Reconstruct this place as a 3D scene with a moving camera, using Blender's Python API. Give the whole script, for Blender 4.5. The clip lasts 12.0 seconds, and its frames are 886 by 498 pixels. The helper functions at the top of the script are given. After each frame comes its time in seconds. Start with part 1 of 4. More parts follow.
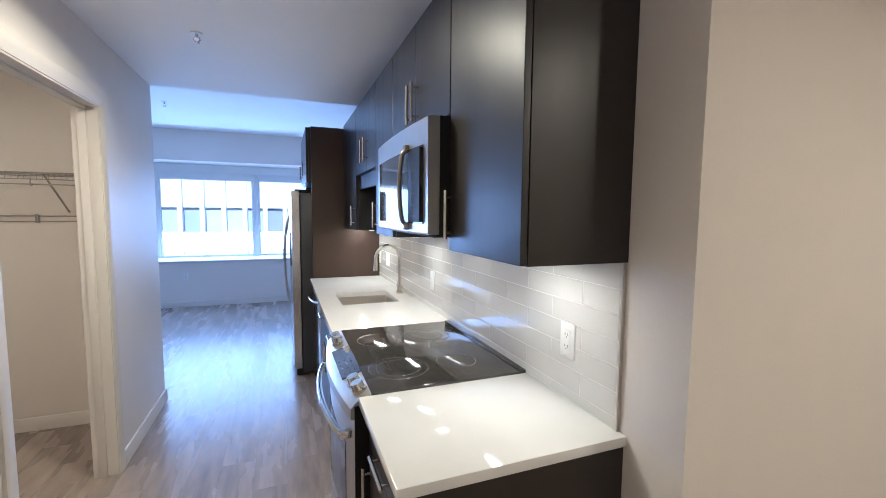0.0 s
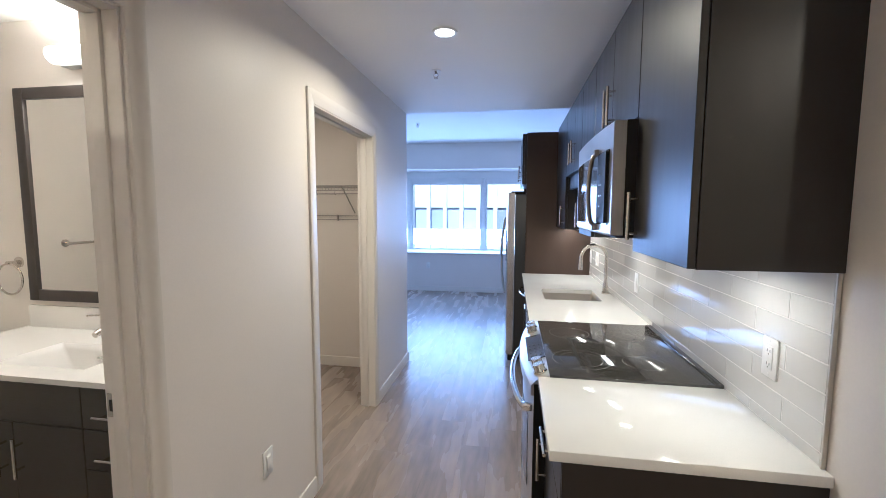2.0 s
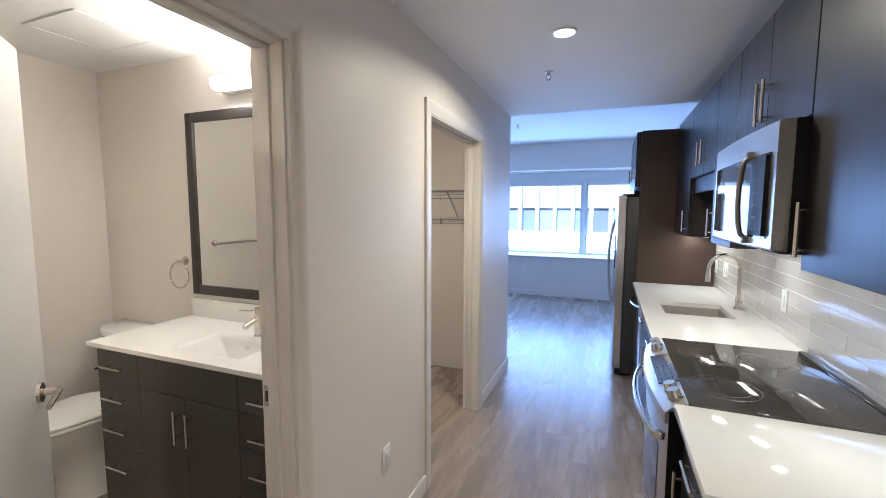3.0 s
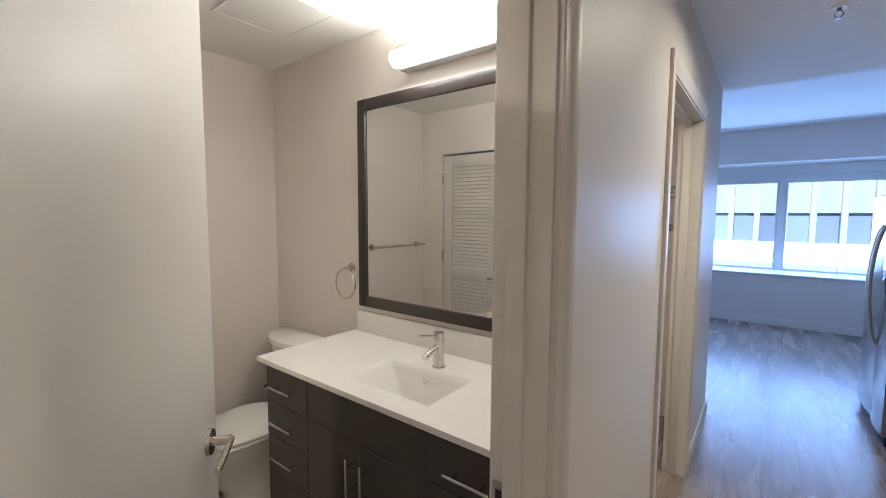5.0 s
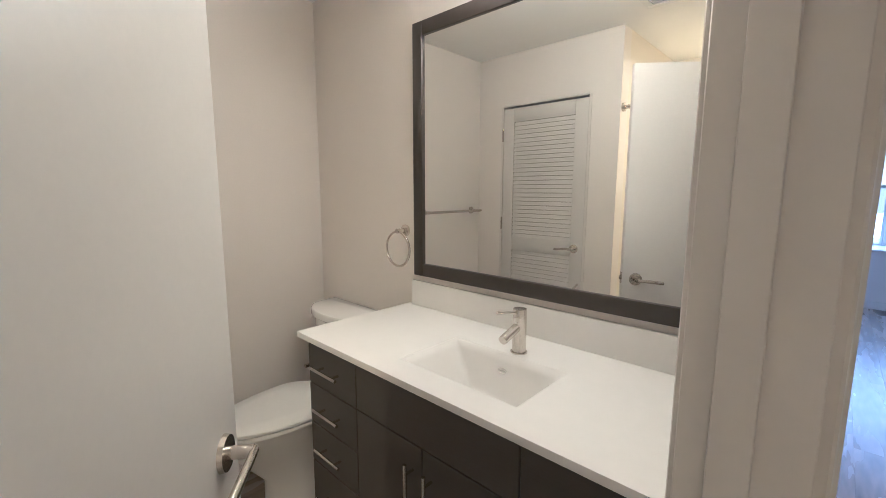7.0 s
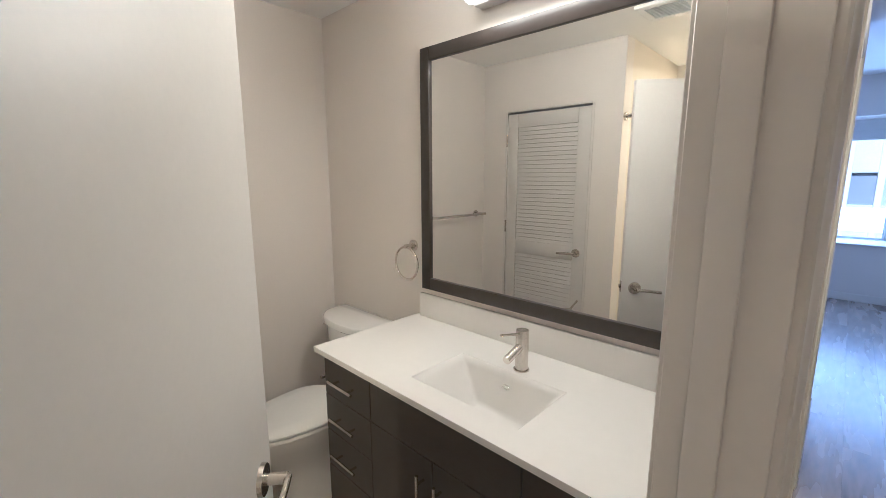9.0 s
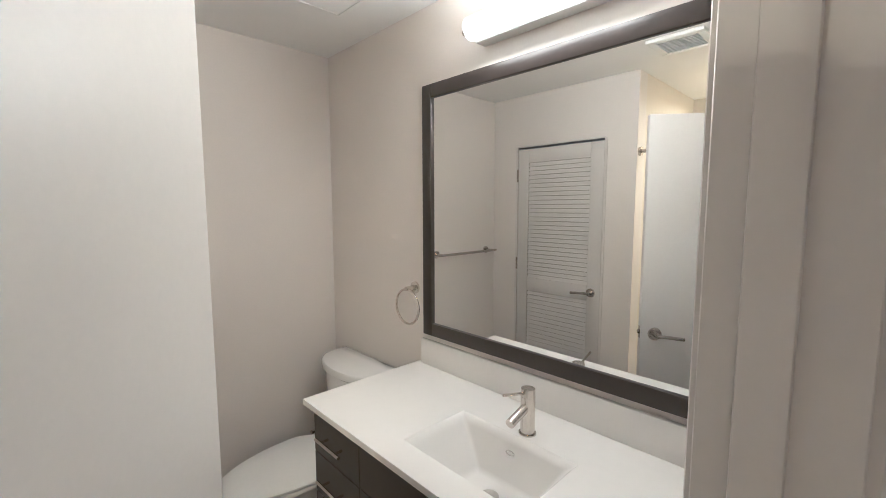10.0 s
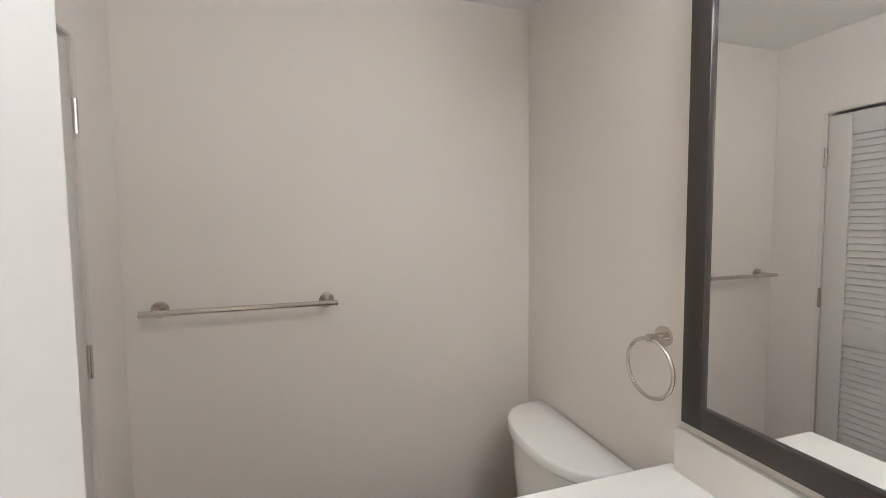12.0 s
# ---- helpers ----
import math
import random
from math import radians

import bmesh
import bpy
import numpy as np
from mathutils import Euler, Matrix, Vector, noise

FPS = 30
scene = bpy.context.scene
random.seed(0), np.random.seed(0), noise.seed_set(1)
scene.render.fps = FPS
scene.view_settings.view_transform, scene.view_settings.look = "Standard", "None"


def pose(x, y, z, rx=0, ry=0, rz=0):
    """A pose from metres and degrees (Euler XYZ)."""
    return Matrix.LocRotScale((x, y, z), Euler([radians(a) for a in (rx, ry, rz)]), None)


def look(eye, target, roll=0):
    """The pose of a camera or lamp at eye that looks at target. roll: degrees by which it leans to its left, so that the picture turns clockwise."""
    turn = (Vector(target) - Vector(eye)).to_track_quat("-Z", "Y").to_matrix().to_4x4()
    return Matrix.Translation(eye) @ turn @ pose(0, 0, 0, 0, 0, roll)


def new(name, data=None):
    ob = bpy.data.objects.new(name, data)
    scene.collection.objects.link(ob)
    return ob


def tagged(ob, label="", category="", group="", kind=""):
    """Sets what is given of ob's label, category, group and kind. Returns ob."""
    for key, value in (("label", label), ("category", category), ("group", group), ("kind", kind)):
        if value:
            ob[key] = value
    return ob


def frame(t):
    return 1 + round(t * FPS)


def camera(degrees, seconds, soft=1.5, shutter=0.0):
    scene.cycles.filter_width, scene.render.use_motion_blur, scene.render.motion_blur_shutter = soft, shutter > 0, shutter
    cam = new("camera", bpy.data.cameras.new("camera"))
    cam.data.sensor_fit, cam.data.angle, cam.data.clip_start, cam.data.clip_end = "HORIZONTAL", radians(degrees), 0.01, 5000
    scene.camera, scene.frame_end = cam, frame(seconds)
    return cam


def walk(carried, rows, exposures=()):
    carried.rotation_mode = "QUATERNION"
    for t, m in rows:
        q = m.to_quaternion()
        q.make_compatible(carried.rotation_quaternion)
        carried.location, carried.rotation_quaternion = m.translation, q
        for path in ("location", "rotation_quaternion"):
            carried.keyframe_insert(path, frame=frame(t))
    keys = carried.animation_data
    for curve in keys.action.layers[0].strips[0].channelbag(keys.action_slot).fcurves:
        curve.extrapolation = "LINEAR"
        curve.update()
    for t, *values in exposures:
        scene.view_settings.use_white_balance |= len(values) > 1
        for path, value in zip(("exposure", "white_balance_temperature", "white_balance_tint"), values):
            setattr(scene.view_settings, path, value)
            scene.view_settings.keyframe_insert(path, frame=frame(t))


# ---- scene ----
cam = camera(93.3, 12.0, soft=0.6)
PATH = [
    (0, (0.43, 0.829, 1.513), (1.141, 2.691, 1.343), 0.5),
    (0.5, (0.452, 0.799, 1.518), (0.902, 2.74, 1.344), 0.3),
    (1, (0.493, 0.727, 1.521), (0.676, 2.711, 1.345), 0.3),
    (1.5, (0.529, 0.662, 1.521), (0.449, 2.652, 1.342), 0.3),
    (2, (0.542, 0.616, 1.525), (0.218, 2.581, 1.342), 0.2),
    (2.5, (0.507, 0.602, 1.543), (-0.031, 2.519, 1.358), 0.2),
    (3, (0.416, 0.602, 1.561), (-0.314, 2.455, 1.377), 0.2),
    (3.2, (0.353, 0.607, 1.559), (-0.431, 2.438, 1.376), 0.3),
    (4.8, (-0.12, 0.849, 1.548), (-1.295, 2.458, 1.376), 0.3),
    (5, (-0.179, 0.889, 1.539), (-1.397, 2.467, 1.376), 0.3),
    (5.5, (-0.318, 0.99, 1.541), (-1.612, 2.507, 1.377), 0.3),
    (6, (-0.407, 1.076, 1.498), (-1.751, 2.549, 1.338), 0.3),
    (6.5, (-0.458, 1.112, 1.453), (-1.845, 2.553, 1.268), 0.2),
    (7, (-0.489, 1.089, 1.436), (-1.851, 2.527, 1.16), 0.1),
    (7.2, (-0.484, 1.079, 1.412), (-1.85, 2.514, 1.135), 0.5),
    (8.8, (-0.459, 1.031, 1.576), (-1.813, 2.449, 1.181), -0.2),
    (9, (-0.453, 1.033, 1.574), (-1.822, 2.452, 1.233), -0.1),
    (9.5, (-0.458, 1.072, 1.606), (-1.856, 2.48, 1.355), -0.2),
    (10, (-0.489, 1.151, 1.609), (-1.925, 2.528, 1.412), -0.1),
    (10.5, (-0.558, 1.223, 1.585), (-2.138, 2.439, 1.425), -0.4),
    (11, (-0.714, 1.317, 1.568), (-2.434, 2.329, 1.427), -0.5),
    (11.5, (-0.867, 1.383, 1.555), (-2.692, 2.192, 1.434), -0.4),
    (12, (-1.034, 1.457, 1.556), (-2.935, 2.050, 1.434), -0.5),
]
walk(cam, [(t, look(eye, target, roll)) for t, eye, target, roll in PATH], exposures=[(t, stops, kelvin, 10) for t, stops, kelvin in ((0, 0.45, 4300), (3, 0.36, 4310), (5, -0.04, 4350), (7, 0.20, 4290), (9, 0.16, 4270), (10.5, 0.12, 4110), (12, 0.22, 4110))])

# ---- light ----
world = bpy.data.worlds.new("world")
scene.world = world
world.use_nodes = True
wn = world.node_tree
sky = wn.nodes.new("ShaderNodeTexSky")
sky.sky_type, sky.sun_disc = "NISHITA", False
sky.sun_elevation, sky.sun_rotation = radians(42), radians(200)
wn.links.new(sky.outputs[0], wn.nodes["Background"].inputs[0])
wn.nodes["Background"].inputs[1].default_value = 0.10


def lamp(name, kind, m, power, colour, **settings):
    data = bpy.data.lights.new(name, kind)
    data.energy, data.color = power, colour
    for key, value in settings.items():
        if key == "size":
            data.shape, data.size, data.size_y = "RECTANGLE", value[0], value[1]
        elif key == "angle":
            data.angle = value
        elif key == "radius":
            data.shape, data.size = "DISK", value
        elif key == "spread":
            data.spread = value
    ob = new(name, data)
    ob.matrix_basis = m
    return ob


WARM = (1.0, 0.70, 0.345)
TUBE_LIGHT = (1.0, 0.725, 0.41)
STRIP_LIGHT = (1.0, 0.75, 0.43)
BLUE = (0.60, 0.73, 1.0)
lamp("sun", "SUN", look((0, -20, 22), (0, 20, 0)), 5.0, (1.0, 0.95, 0.88), angle=radians(0.5))
lamp("window_daylight", "AREA", look((-0.90, 8.90, 1.40), (-0.90, 5.4, 0.30)), 78, BLUE, size=(4.0, 1.2))
CEIL_Z = 2.455
# Second and fourth are unseen entry cans, added to brighten its walls.
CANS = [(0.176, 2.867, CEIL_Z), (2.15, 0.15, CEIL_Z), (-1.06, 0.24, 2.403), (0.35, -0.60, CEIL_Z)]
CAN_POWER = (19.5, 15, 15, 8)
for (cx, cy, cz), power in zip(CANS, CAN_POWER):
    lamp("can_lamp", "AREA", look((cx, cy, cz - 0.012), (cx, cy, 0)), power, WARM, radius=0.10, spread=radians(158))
UNDER = [(1.80, 2.06, 1.386, 5.0), (2.99, 3.29, 1.386, 4.1), (4.20, 4.735, 1.376, 5.2)]
for y0, y1, z, watts in UNDER:
    lamp("under_cabinet_lamp", "AREA", pose(1.10, (y0 + y1) / 2, z - 0.010, 0, 4, 0), watts * (y1 - y0), STRIP_LIGHT, size=(0.03, y1 - y0))
lamp("vanity_lamp", "AREA", look((-1.235, 2.195, 2.215), (-1.235, 1.85, 2.75)), 15.0, TUBE_LIGHT, size=(0.55, 0.06))
lamp("vanity_lamp", "AREA", look((-1.235, 2.190, 2.180), (-1.235, 1.75, 1.3)), 6.4, TUBE_LIGHT, size=(0.55, 0.06))
lamp("closet_lamp", "AREA", look((-1.45, 3.1, 2.33), (-1.45, 3.1, 0)), 8, WARM, radius=0.2)
lamp("hood_lamp", "AREA", look((1.036, 2.565, 1.424), (1.036, 2.565, 0.9)), 0.7, WARM, size=(0.05, 0.05))


# ---- materials ----
def mat(name, base, rough=0.5, metal=0.0, fine=60.0, coarse=2.5, vary=0.06, bump=0.05, stretch=(1, 1, 1), coat=0.0, rough_vary=0.06, random_vary=0.0, spec=0.5, bump_scale=None):
    m = bpy.data.materials.new(name)
    m.use_nodes = True
    n, l = m.node_tree.nodes, m.node_tree.links
    b = n["Principled BSDF"]
    b.inputs["Roughness"].default_value, b.inputs["Metallic"].default_value = rough, metal
    b.inputs["Coat Weight"].default_value, b.inputs["Coat Roughness"].default_value = coat, 0.08
    b.inputs["Specular IOR Level"].default_value = spec
    tc = n.new("ShaderNodeTexCoord")
    mp = n.new("ShaderNodeMapping")
    mp.inputs["Scale"].default_value = stretch
    info = n.new("ShaderNodeObjectInfo")
    shift = n.new("ShaderNodeVectorMath")
    shift.operation = "MULTIPLY_ADD"
    shift.inputs[1].default_value = (13.0, 29.0, 7.0)
    l.new(info.outputs["Random"], shift.inputs[0])
    l.new(tc.outputs["Object"], shift.inputs[2])
    l.new(shift.outputs[0], mp.inputs["Vector"])
    n1, n2 = n.new("ShaderNodeTexNoise"), n.new("ShaderNodeTexNoise")
    n1.inputs["Scale"].default_value, n1.inputs["Detail"].default_value = fine, 4
    n2.inputs["Scale"].default_value, n2.inputs["Detail"].default_value = coarse, 3
    l.new(mp.outputs[0], n1.inputs["Vector"])
    l.new(mp.outputs[0], n2.inputs["Vector"])
    mix = n.new("ShaderNodeMath")
    mix.operation = "ADD"
    l.new(n1.outputs[0], mix.inputs[0])
    l.new(n2.outputs[0], mix.inputs[1])
    ramp = n.new("ShaderNodeMapRange")
    ramp.inputs["From Min"].default_value, ramp.inputs["From Max"].default_value = 0.6, 1.4
    ramp.inputs["To Min"].default_value, ramp.inputs["To Max"].default_value = 1 - vary, 1 + vary
    l.new(mix.outputs[0], ramp.inputs["Value"])
    val = n.new("ShaderNodeMath")
    val.operation = "MULTIPLY_ADD"
    val.inputs[1].default_value, val.inputs[2].default_value = 2 * random_vary, 1 - random_vary
    l.new(info.outputs["Random"], val.inputs[0])
    both = n.new("ShaderNodeMath")
    both.operation = "MULTIPLY"
    l.new(ramp.outputs[0], both.inputs[0])
    l.new(val.outputs[0], both.inputs[1])
    colour = n.new("ShaderNodeVectorMath")
    colour.operation = "SCALE"
    colour.inputs[0].default_value = base
    l.new(both.outputs[0], colour.inputs["Scale"])
    l.new(colour.outputs[0], b.inputs["Base Color"])
    rr = n.new("ShaderNodeMapRange")
    rr.inputs["From Min"].default_value, rr.inputs["From Max"].default_value = 0.3, 0.7
    rr.inputs["To Min"].default_value, rr.inputs["To Max"].default_value = max(0.01, rough - rough_vary), rough + rough_vary
    l.new(n2.outputs[0], rr.inputs["Value"])
    l.new(rr.outputs[0], b.inputs["Roughness"])
    if bump:
        bp = n.new("ShaderNodeBump")
        bp.inputs["Strength"].default_value, bp.inputs["Distance"].default_value = bump, 0.002
        nb = n1
        if bump_scale:
            nb = n.new("ShaderNodeTexNoise")
            nb.inputs["Scale"].default_value, nb.inputs["Detail"].default_value = bump_scale, 2
            l.new(mp.outputs[0], nb.inputs["Vector"])
        l.new(nb.outputs[0], bp.inputs["Height"])
        l.new(bp.outputs[0], b.inputs["Normal"])
    return m


def glow(name, colour, strength):
    m = bpy.data.materials.new(name)
    m.use_nodes = True
    b = m.node_tree.nodes["Principled BSDF"]
    b.inputs["Base Color"].default_value = (0.9, 0.9, 0.9, 1)
    b.inputs["Emission Color"].default_value, b.inputs["Emission Strength"].default_value = (*colour, 1), strength
    return m


def glass(name, tint=(1, 1, 1), rough=0.0):
    m = bpy.data.materials.new(name)
    m.use_nodes = True
    b = m.node_tree.nodes["Principled BSDF"]
    b.inputs["Base Color"].default_value = (*tint, 1)
    b.inputs["Transmission Weight"].default_value, b.inputs["Roughness"].default_value, b.inputs["IOR"].default_value = 1.0, rough, 1.45
    return m


M_WALL = mat("wall_paint", (0.76, 0.712, 0.66), 0.45, vary=0.025, bump=0.06, fine=140, coarse=1.3)
M_CEIL = mat("ceiling_paint", (0.86, 0.845, 0.82), 0.7, vary=0.02, bump=0.10, fine=160)
M_TRIM = mat("trim_paint", (0.70, 0.66, 0.61), 0.44, vary=0.02, bump=0.03)
M_DOOR = mat("door_paint", (0.66, 0.63, 0.59), 0.46, vary=0.02, bump=0.04, fine=90)
M_CAB = mat("espresso_laminate", (0.013, 0.011, 0.010), 0.36, vary=0.08, bump=0.02, fine=40, stretch=(6, 6, 0.6), rough_vary=0.03, spec=0.66)
# Espresso browned in its colour for the warm counter light on the panels.
M_CAB_LIT = mat("lit_espresso_laminate", (0.054, 0.033, 0.022), 0.36, vary=0.10, bump=0.05, fine=40, stretch=(6, 6, 0.6), rough_vary=0.03)
M_VAN = mat("grey_brown_laminate", (0.062, 0.055, 0.048), 0.42, vary=0.10, bump=0.05, fine=40, stretch=(0.6, 6, 6), rough_vary=0.04)
M_QUARTZ = mat("white_quartz", (0.80, 0.79, 0.77), 0.09, vary=0.04, bump=0.0, fine=260, coarse=6, coat=0.1, rough_vary=0.03)
M_VTOP = mat("white_cultured_marble", (0.80, 0.78, 0.75), 0.20, vary=0.015, bump=0.0, fine=30, coarse=2, rough_vary=0.02)
M_CERAMIC = mat("white_ceramic", (0.80, 0.79, 0.77), 0.10, vary=0.01, bump=0.0, coat=0.5)
M_STEEL = mat("brushed_steel", (0.60, 0.58, 0.55), 0.31, 1.0, vary=0.08, bump=0.06, fine=220, stretch=(1, 1, 0.03), rough_vary=0.03)
M_NICKEL = mat("satin_nickel", (0.66, 0.62, 0.56), 0.21, 1.0, vary=0.04, bump=0.0, rough_vary=0.03)
M_CHROME = mat("chrome", (0.80, 0.79, 0.77), 0.10, 1.0, vary=0.02, bump=0.0, rough_vary=0.03)
M_BRONZE = mat("dark_satin_steel", (0.30, 0.265, 0.22), 0.36, 1.0, vary=0.05, bump=0.0, rough_vary=0.03)
M_SINK = mat("satin_sink_steel", (0.64, 0.60, 0.55), 0.37, 1.0, vary=0.06, bump=0.05, fine=180, stretch=(0.05, 1, 1))
M_BLACKGLASS = mat("black_glass", (0.034, 0.031, 0.028), 0.06, vary=0.15, bump=0.0, coarse=5, spec=0.85, rough_vary=0.02)
M_COOKTOP = mat("cooktop_glass", (0.052, 0.049, 0.045), 0.07, vary=0.25, bump=0.0, fine=300, coarse=5, spec=0.9, rough_vary=0.02)
M_BLACK = mat("black_plastic", (0.009, 0.009, 0.009), 0.5, vary=0.15, bump=0.06, spec=0.25)
M_RING = mat("printed_ring", (0.17, 0.16, 0.15), 0.2, vary=0.1, bump=0)
M_FRIDGE = mat("fridge_steel", (0.60, 0.60, 0.60), 0.21, 1.0, vary=0.05, bump=0.05, fine=260, stretch=(1, 0.03, 1), rough_vary=0.03)
M_SIDE = mat("dark_grey_steel", (0.035, 0.036, 0.038), 0.42, vary=0.1, bump=0.12, fine=300)
M_TILE = mat("glazed_grey_tile", (0.67, 0.655, 0.62), 0.10, vary=0.03, bump=0.03, fine=9, coarse=3, coat=0.4, rough_vary=0.03, random_vary=0.03)
M_GROUT = mat("grout", (0.76, 0.74, 0.70), 0.8, vary=0.06, bump=0.2, fine=200)
M_PLASTIC = mat("white_plastic", (0.80, 0.79, 0.76), 0.38, vary=0.02, bump=0.0)
M_SLOT = mat("dark_slot", (0.03, 0.03, 0.03), 0.6, vary=0.1, bump=0)
M_FLOOR = mat("vinyl_plank", (0.285, 0.235, 0.197), 0.27, vary=0.36, bump=0.003, fine=17, coarse=5, stretch=(1.7, 0.26, 1), rough_vary=0.02, random_vary=0.05, spec=0.65)
M_SUB = mat("underlay", (0.10, 0.08, 0.065), 0.8, vary=0.1)
M_WIRE = mat("grey_coated_wire", (0.34, 0.32, 0.295), 0.35, vary=0.03, bump=0)
M_FRAME = mat("mirror_frame_stain", (0.042, 0.034, 0.029), 0.37, vary=0.12, bump=0.06, fine=50, stretch=(1, 6, 1))
M_WINFRAME = mat("white_vinyl", (0.74, 0.74, 0.73), 0.35, vary=0.02, bump=0.02)
M_SHOWER = mat("cream_surround", (0.74, 0.68, 0.58), 0.38, vary=0.02, bump=0.0)
M_FACADE = mat("facade_panel", (0.68, 0.69, 0.70), 0.6, vary=0.05, bump=0.2, fine=8, coarse=0.5)
M_FACADE_WIN = mat("facade_glass", (0.42, 0.45, 0.52), 0.16, vary=0.12, bump=0.0, coarse=0.4, random_vary=0.3)
M_FIN = mat("facade_fin", (0.78, 0.77, 0.76), 0.5, vary=0.05)
M_BOUNCE = mat("bounce_grey", (0.05, 0.05, 0.05), 0.85, vary=0.2)
M_SHADE = mat("roller_fabric", (0.62, 0.63, 0.65), 0.7, vary=0.03, bump=0.15, fine=300)
M_LED = glow("led_diffuser", (1.0, 0.70, 0.39), 14.0)
M_TUBE = glow("vanity_diffuser", (1.0, 0.77, 0.45), 4.5)
M_STRIP = glow("under_cabinet_diffuser", (1.0, 0.75, 0.45), 2.5)
M_DISPLAY = glow("display", (0.25, 0.35, 0.4), 0.05)
M_GLASS = glass("window_glass")
M_MIRROR = bpy.data.materials.new("silvered_mirror")
M_MIRROR.use_nodes = True
for socket, value in (("Base Color", (0.90, 0.91, 0.90, 1)), ("Metallic", 1.0), ("Roughness", 0.012)):
    M_MIRROR.node_tree.nodes["Principled BSDF"].inputs[socket].default_value = value

# ---- building tools ----
ORIGIN = {}


def bx(bm, x0, x1, y0, y1, z0, z1, bevel=0.0, segments=2):
    """Adds a box, with its edges rounded by bevel."""
    made = bmesh.ops.create_cube(bm, size=1.0, matrix=Matrix.Translation(((x0 + x1) / 2, (y0 + y1) / 2, (z0 + z1) / 2)) @ Matrix.Diagonal((abs(x1 - x0), abs(y1 - y0), abs(z1 - z0), 1)))
    if bevel:
        edges = list({e for v in made["verts"] for e in v.link_edges})
        bmesh.ops.bevel(bm, geom=edges, offset=bevel, segments=segments, profile=0.5, affect="EDGES")
    return bm


def box(x0, x1, y0, y1, z0, z1, bevel=0.0, segments=2):
    return bx(bmesh.new(), x0, x1, y0, y1, z0, z1, bevel, segments)


def rod(bm, p0, p1, r, segments=20, r2=None):
    """Adds a cylinder or cone from p0 to p1."""
    p0, p1 = Vector(p0), Vector(p1)
    turn = (p1 - p0).to_track_quat("Z", "Y").to_matrix().to_4x4()
    bmesh.ops.create_cone(bm, cap_ends=True, segments=segments, radius1=r, radius2=r if r2 is None else r2, depth=(p1 - p0).length, matrix=Matrix.Translation((p0 + p1) / 2) @ turn)
    return bm


def tube(bm, points, r, segments=12, closed=False, flat=1.0):
    """Adds a round bar swept along points; flat squeezes it along z."""
    pts = [Vector(p) for p in points]
    rings = []
    count = len(pts)
    up = Vector((0.13, 0.21, 1.0)).normalized()
    for i, p in enumerate(pts):
        a = pts[(i - 1) % count] if closed or i else p
        b = pts[(i + 1) % count] if closed or i < count - 1 else p
        along = (b - a).normalized()
        side = along.cross(up).normalized()
        over = side.cross(along).normalized()
        rings.append([bm.verts.new(p + r * (math.cos(k * math.tau / segments) * side + flat * math.sin(k * math.tau / segments) * over)) for k in range(segments)])
    for i in range(count if closed else count - 1):
        one, two = rings[i], rings[(i + 1) % count]
        for k in range(segments):
            bm.faces.new((one[k], one[(k + 1) % segments], two[(k + 1) % segments], two[k]))
    if not closed:
        bm.faces.new(rings[0][::-1])
        bm.faces.new(rings[-1])
    return bm


def loft(bm, loops, cap=True):
    """Joins closed loops of equally many points into a skin."""
    rings = [[bm.verts.new(p) for p in loop] for loop in loops]
    for one, two in zip(rings, rings[1:]):
        for k in range(len(one)):
            bm.faces.new((one[k], one[(k + 1) % len(one)], two[(k + 1) % len(two)], two[k]))
    if cap:
        bm.faces.new(rings[0][::-1])
        bm.faces.new(rings[-1])
    return bm


def mesh_of(name, bm, material, smooth=40):
    bmesh.ops.recalc_face_normals(bm, faces=bm.faces)
    data = bpy.data.meshes.new(name)
    bm.to_mesh(data)
    bm.free()
    for m in material if isinstance(material, (list, tuple)) else [material]:
        data.materials.append(m)
    if smooth:
        data.polygons.foreach_set("use_smooth", [True] * len(data.polygons))
        data.set_sharp_from_angle(angle=radians(smooth))
    return data


def part(name, bm, material, parent, label=""):
    """Links a bmesh, given in the place's coordinates, as one mesh under a thing or a part."""
    origin = ORIGIN[parent.name]
    bmesh.ops.translate(bm, verts=bm.verts, vec=-origin)
    ob = new(name, mesh_of(name, bm, material))
    ob.parent = parent
    ORIGIN[ob.name] = origin
    return tagged(ob, label)


def thing(name, at, label, category, group="", kind="", m=None):
    """An Empty at the base of a thing; its parts come in the place's coordinates, or in its own if m is given."""
    ob = new(name)
    ob.empty_display_size = 0.05
    ob.matrix_basis = m if m else Matrix.Translation(at)
    ORIGIN[ob.name] = Vector((0, 0, 0)) if m else Vector(at)
    return tagged(ob, label, category, group, kind)


def single(name, bm, material, label, category, at=None, group="", kind=""):
    """A thing of one mesh."""
    origin = Vector(at) if at else Vector((0, 0, 0))
    bmesh.ops.translate(bm, verts=bm.verts, vec=-origin)
    ob = new(name, mesh_of(name, bm, material))
    ob.location = origin
    ORIGIN[ob.name] = origin
    return tagged(ob, label, category, group, kind)


def setting(name, bm, material, label, category):
    return single(name, bm, material, label, category, kind="structure")


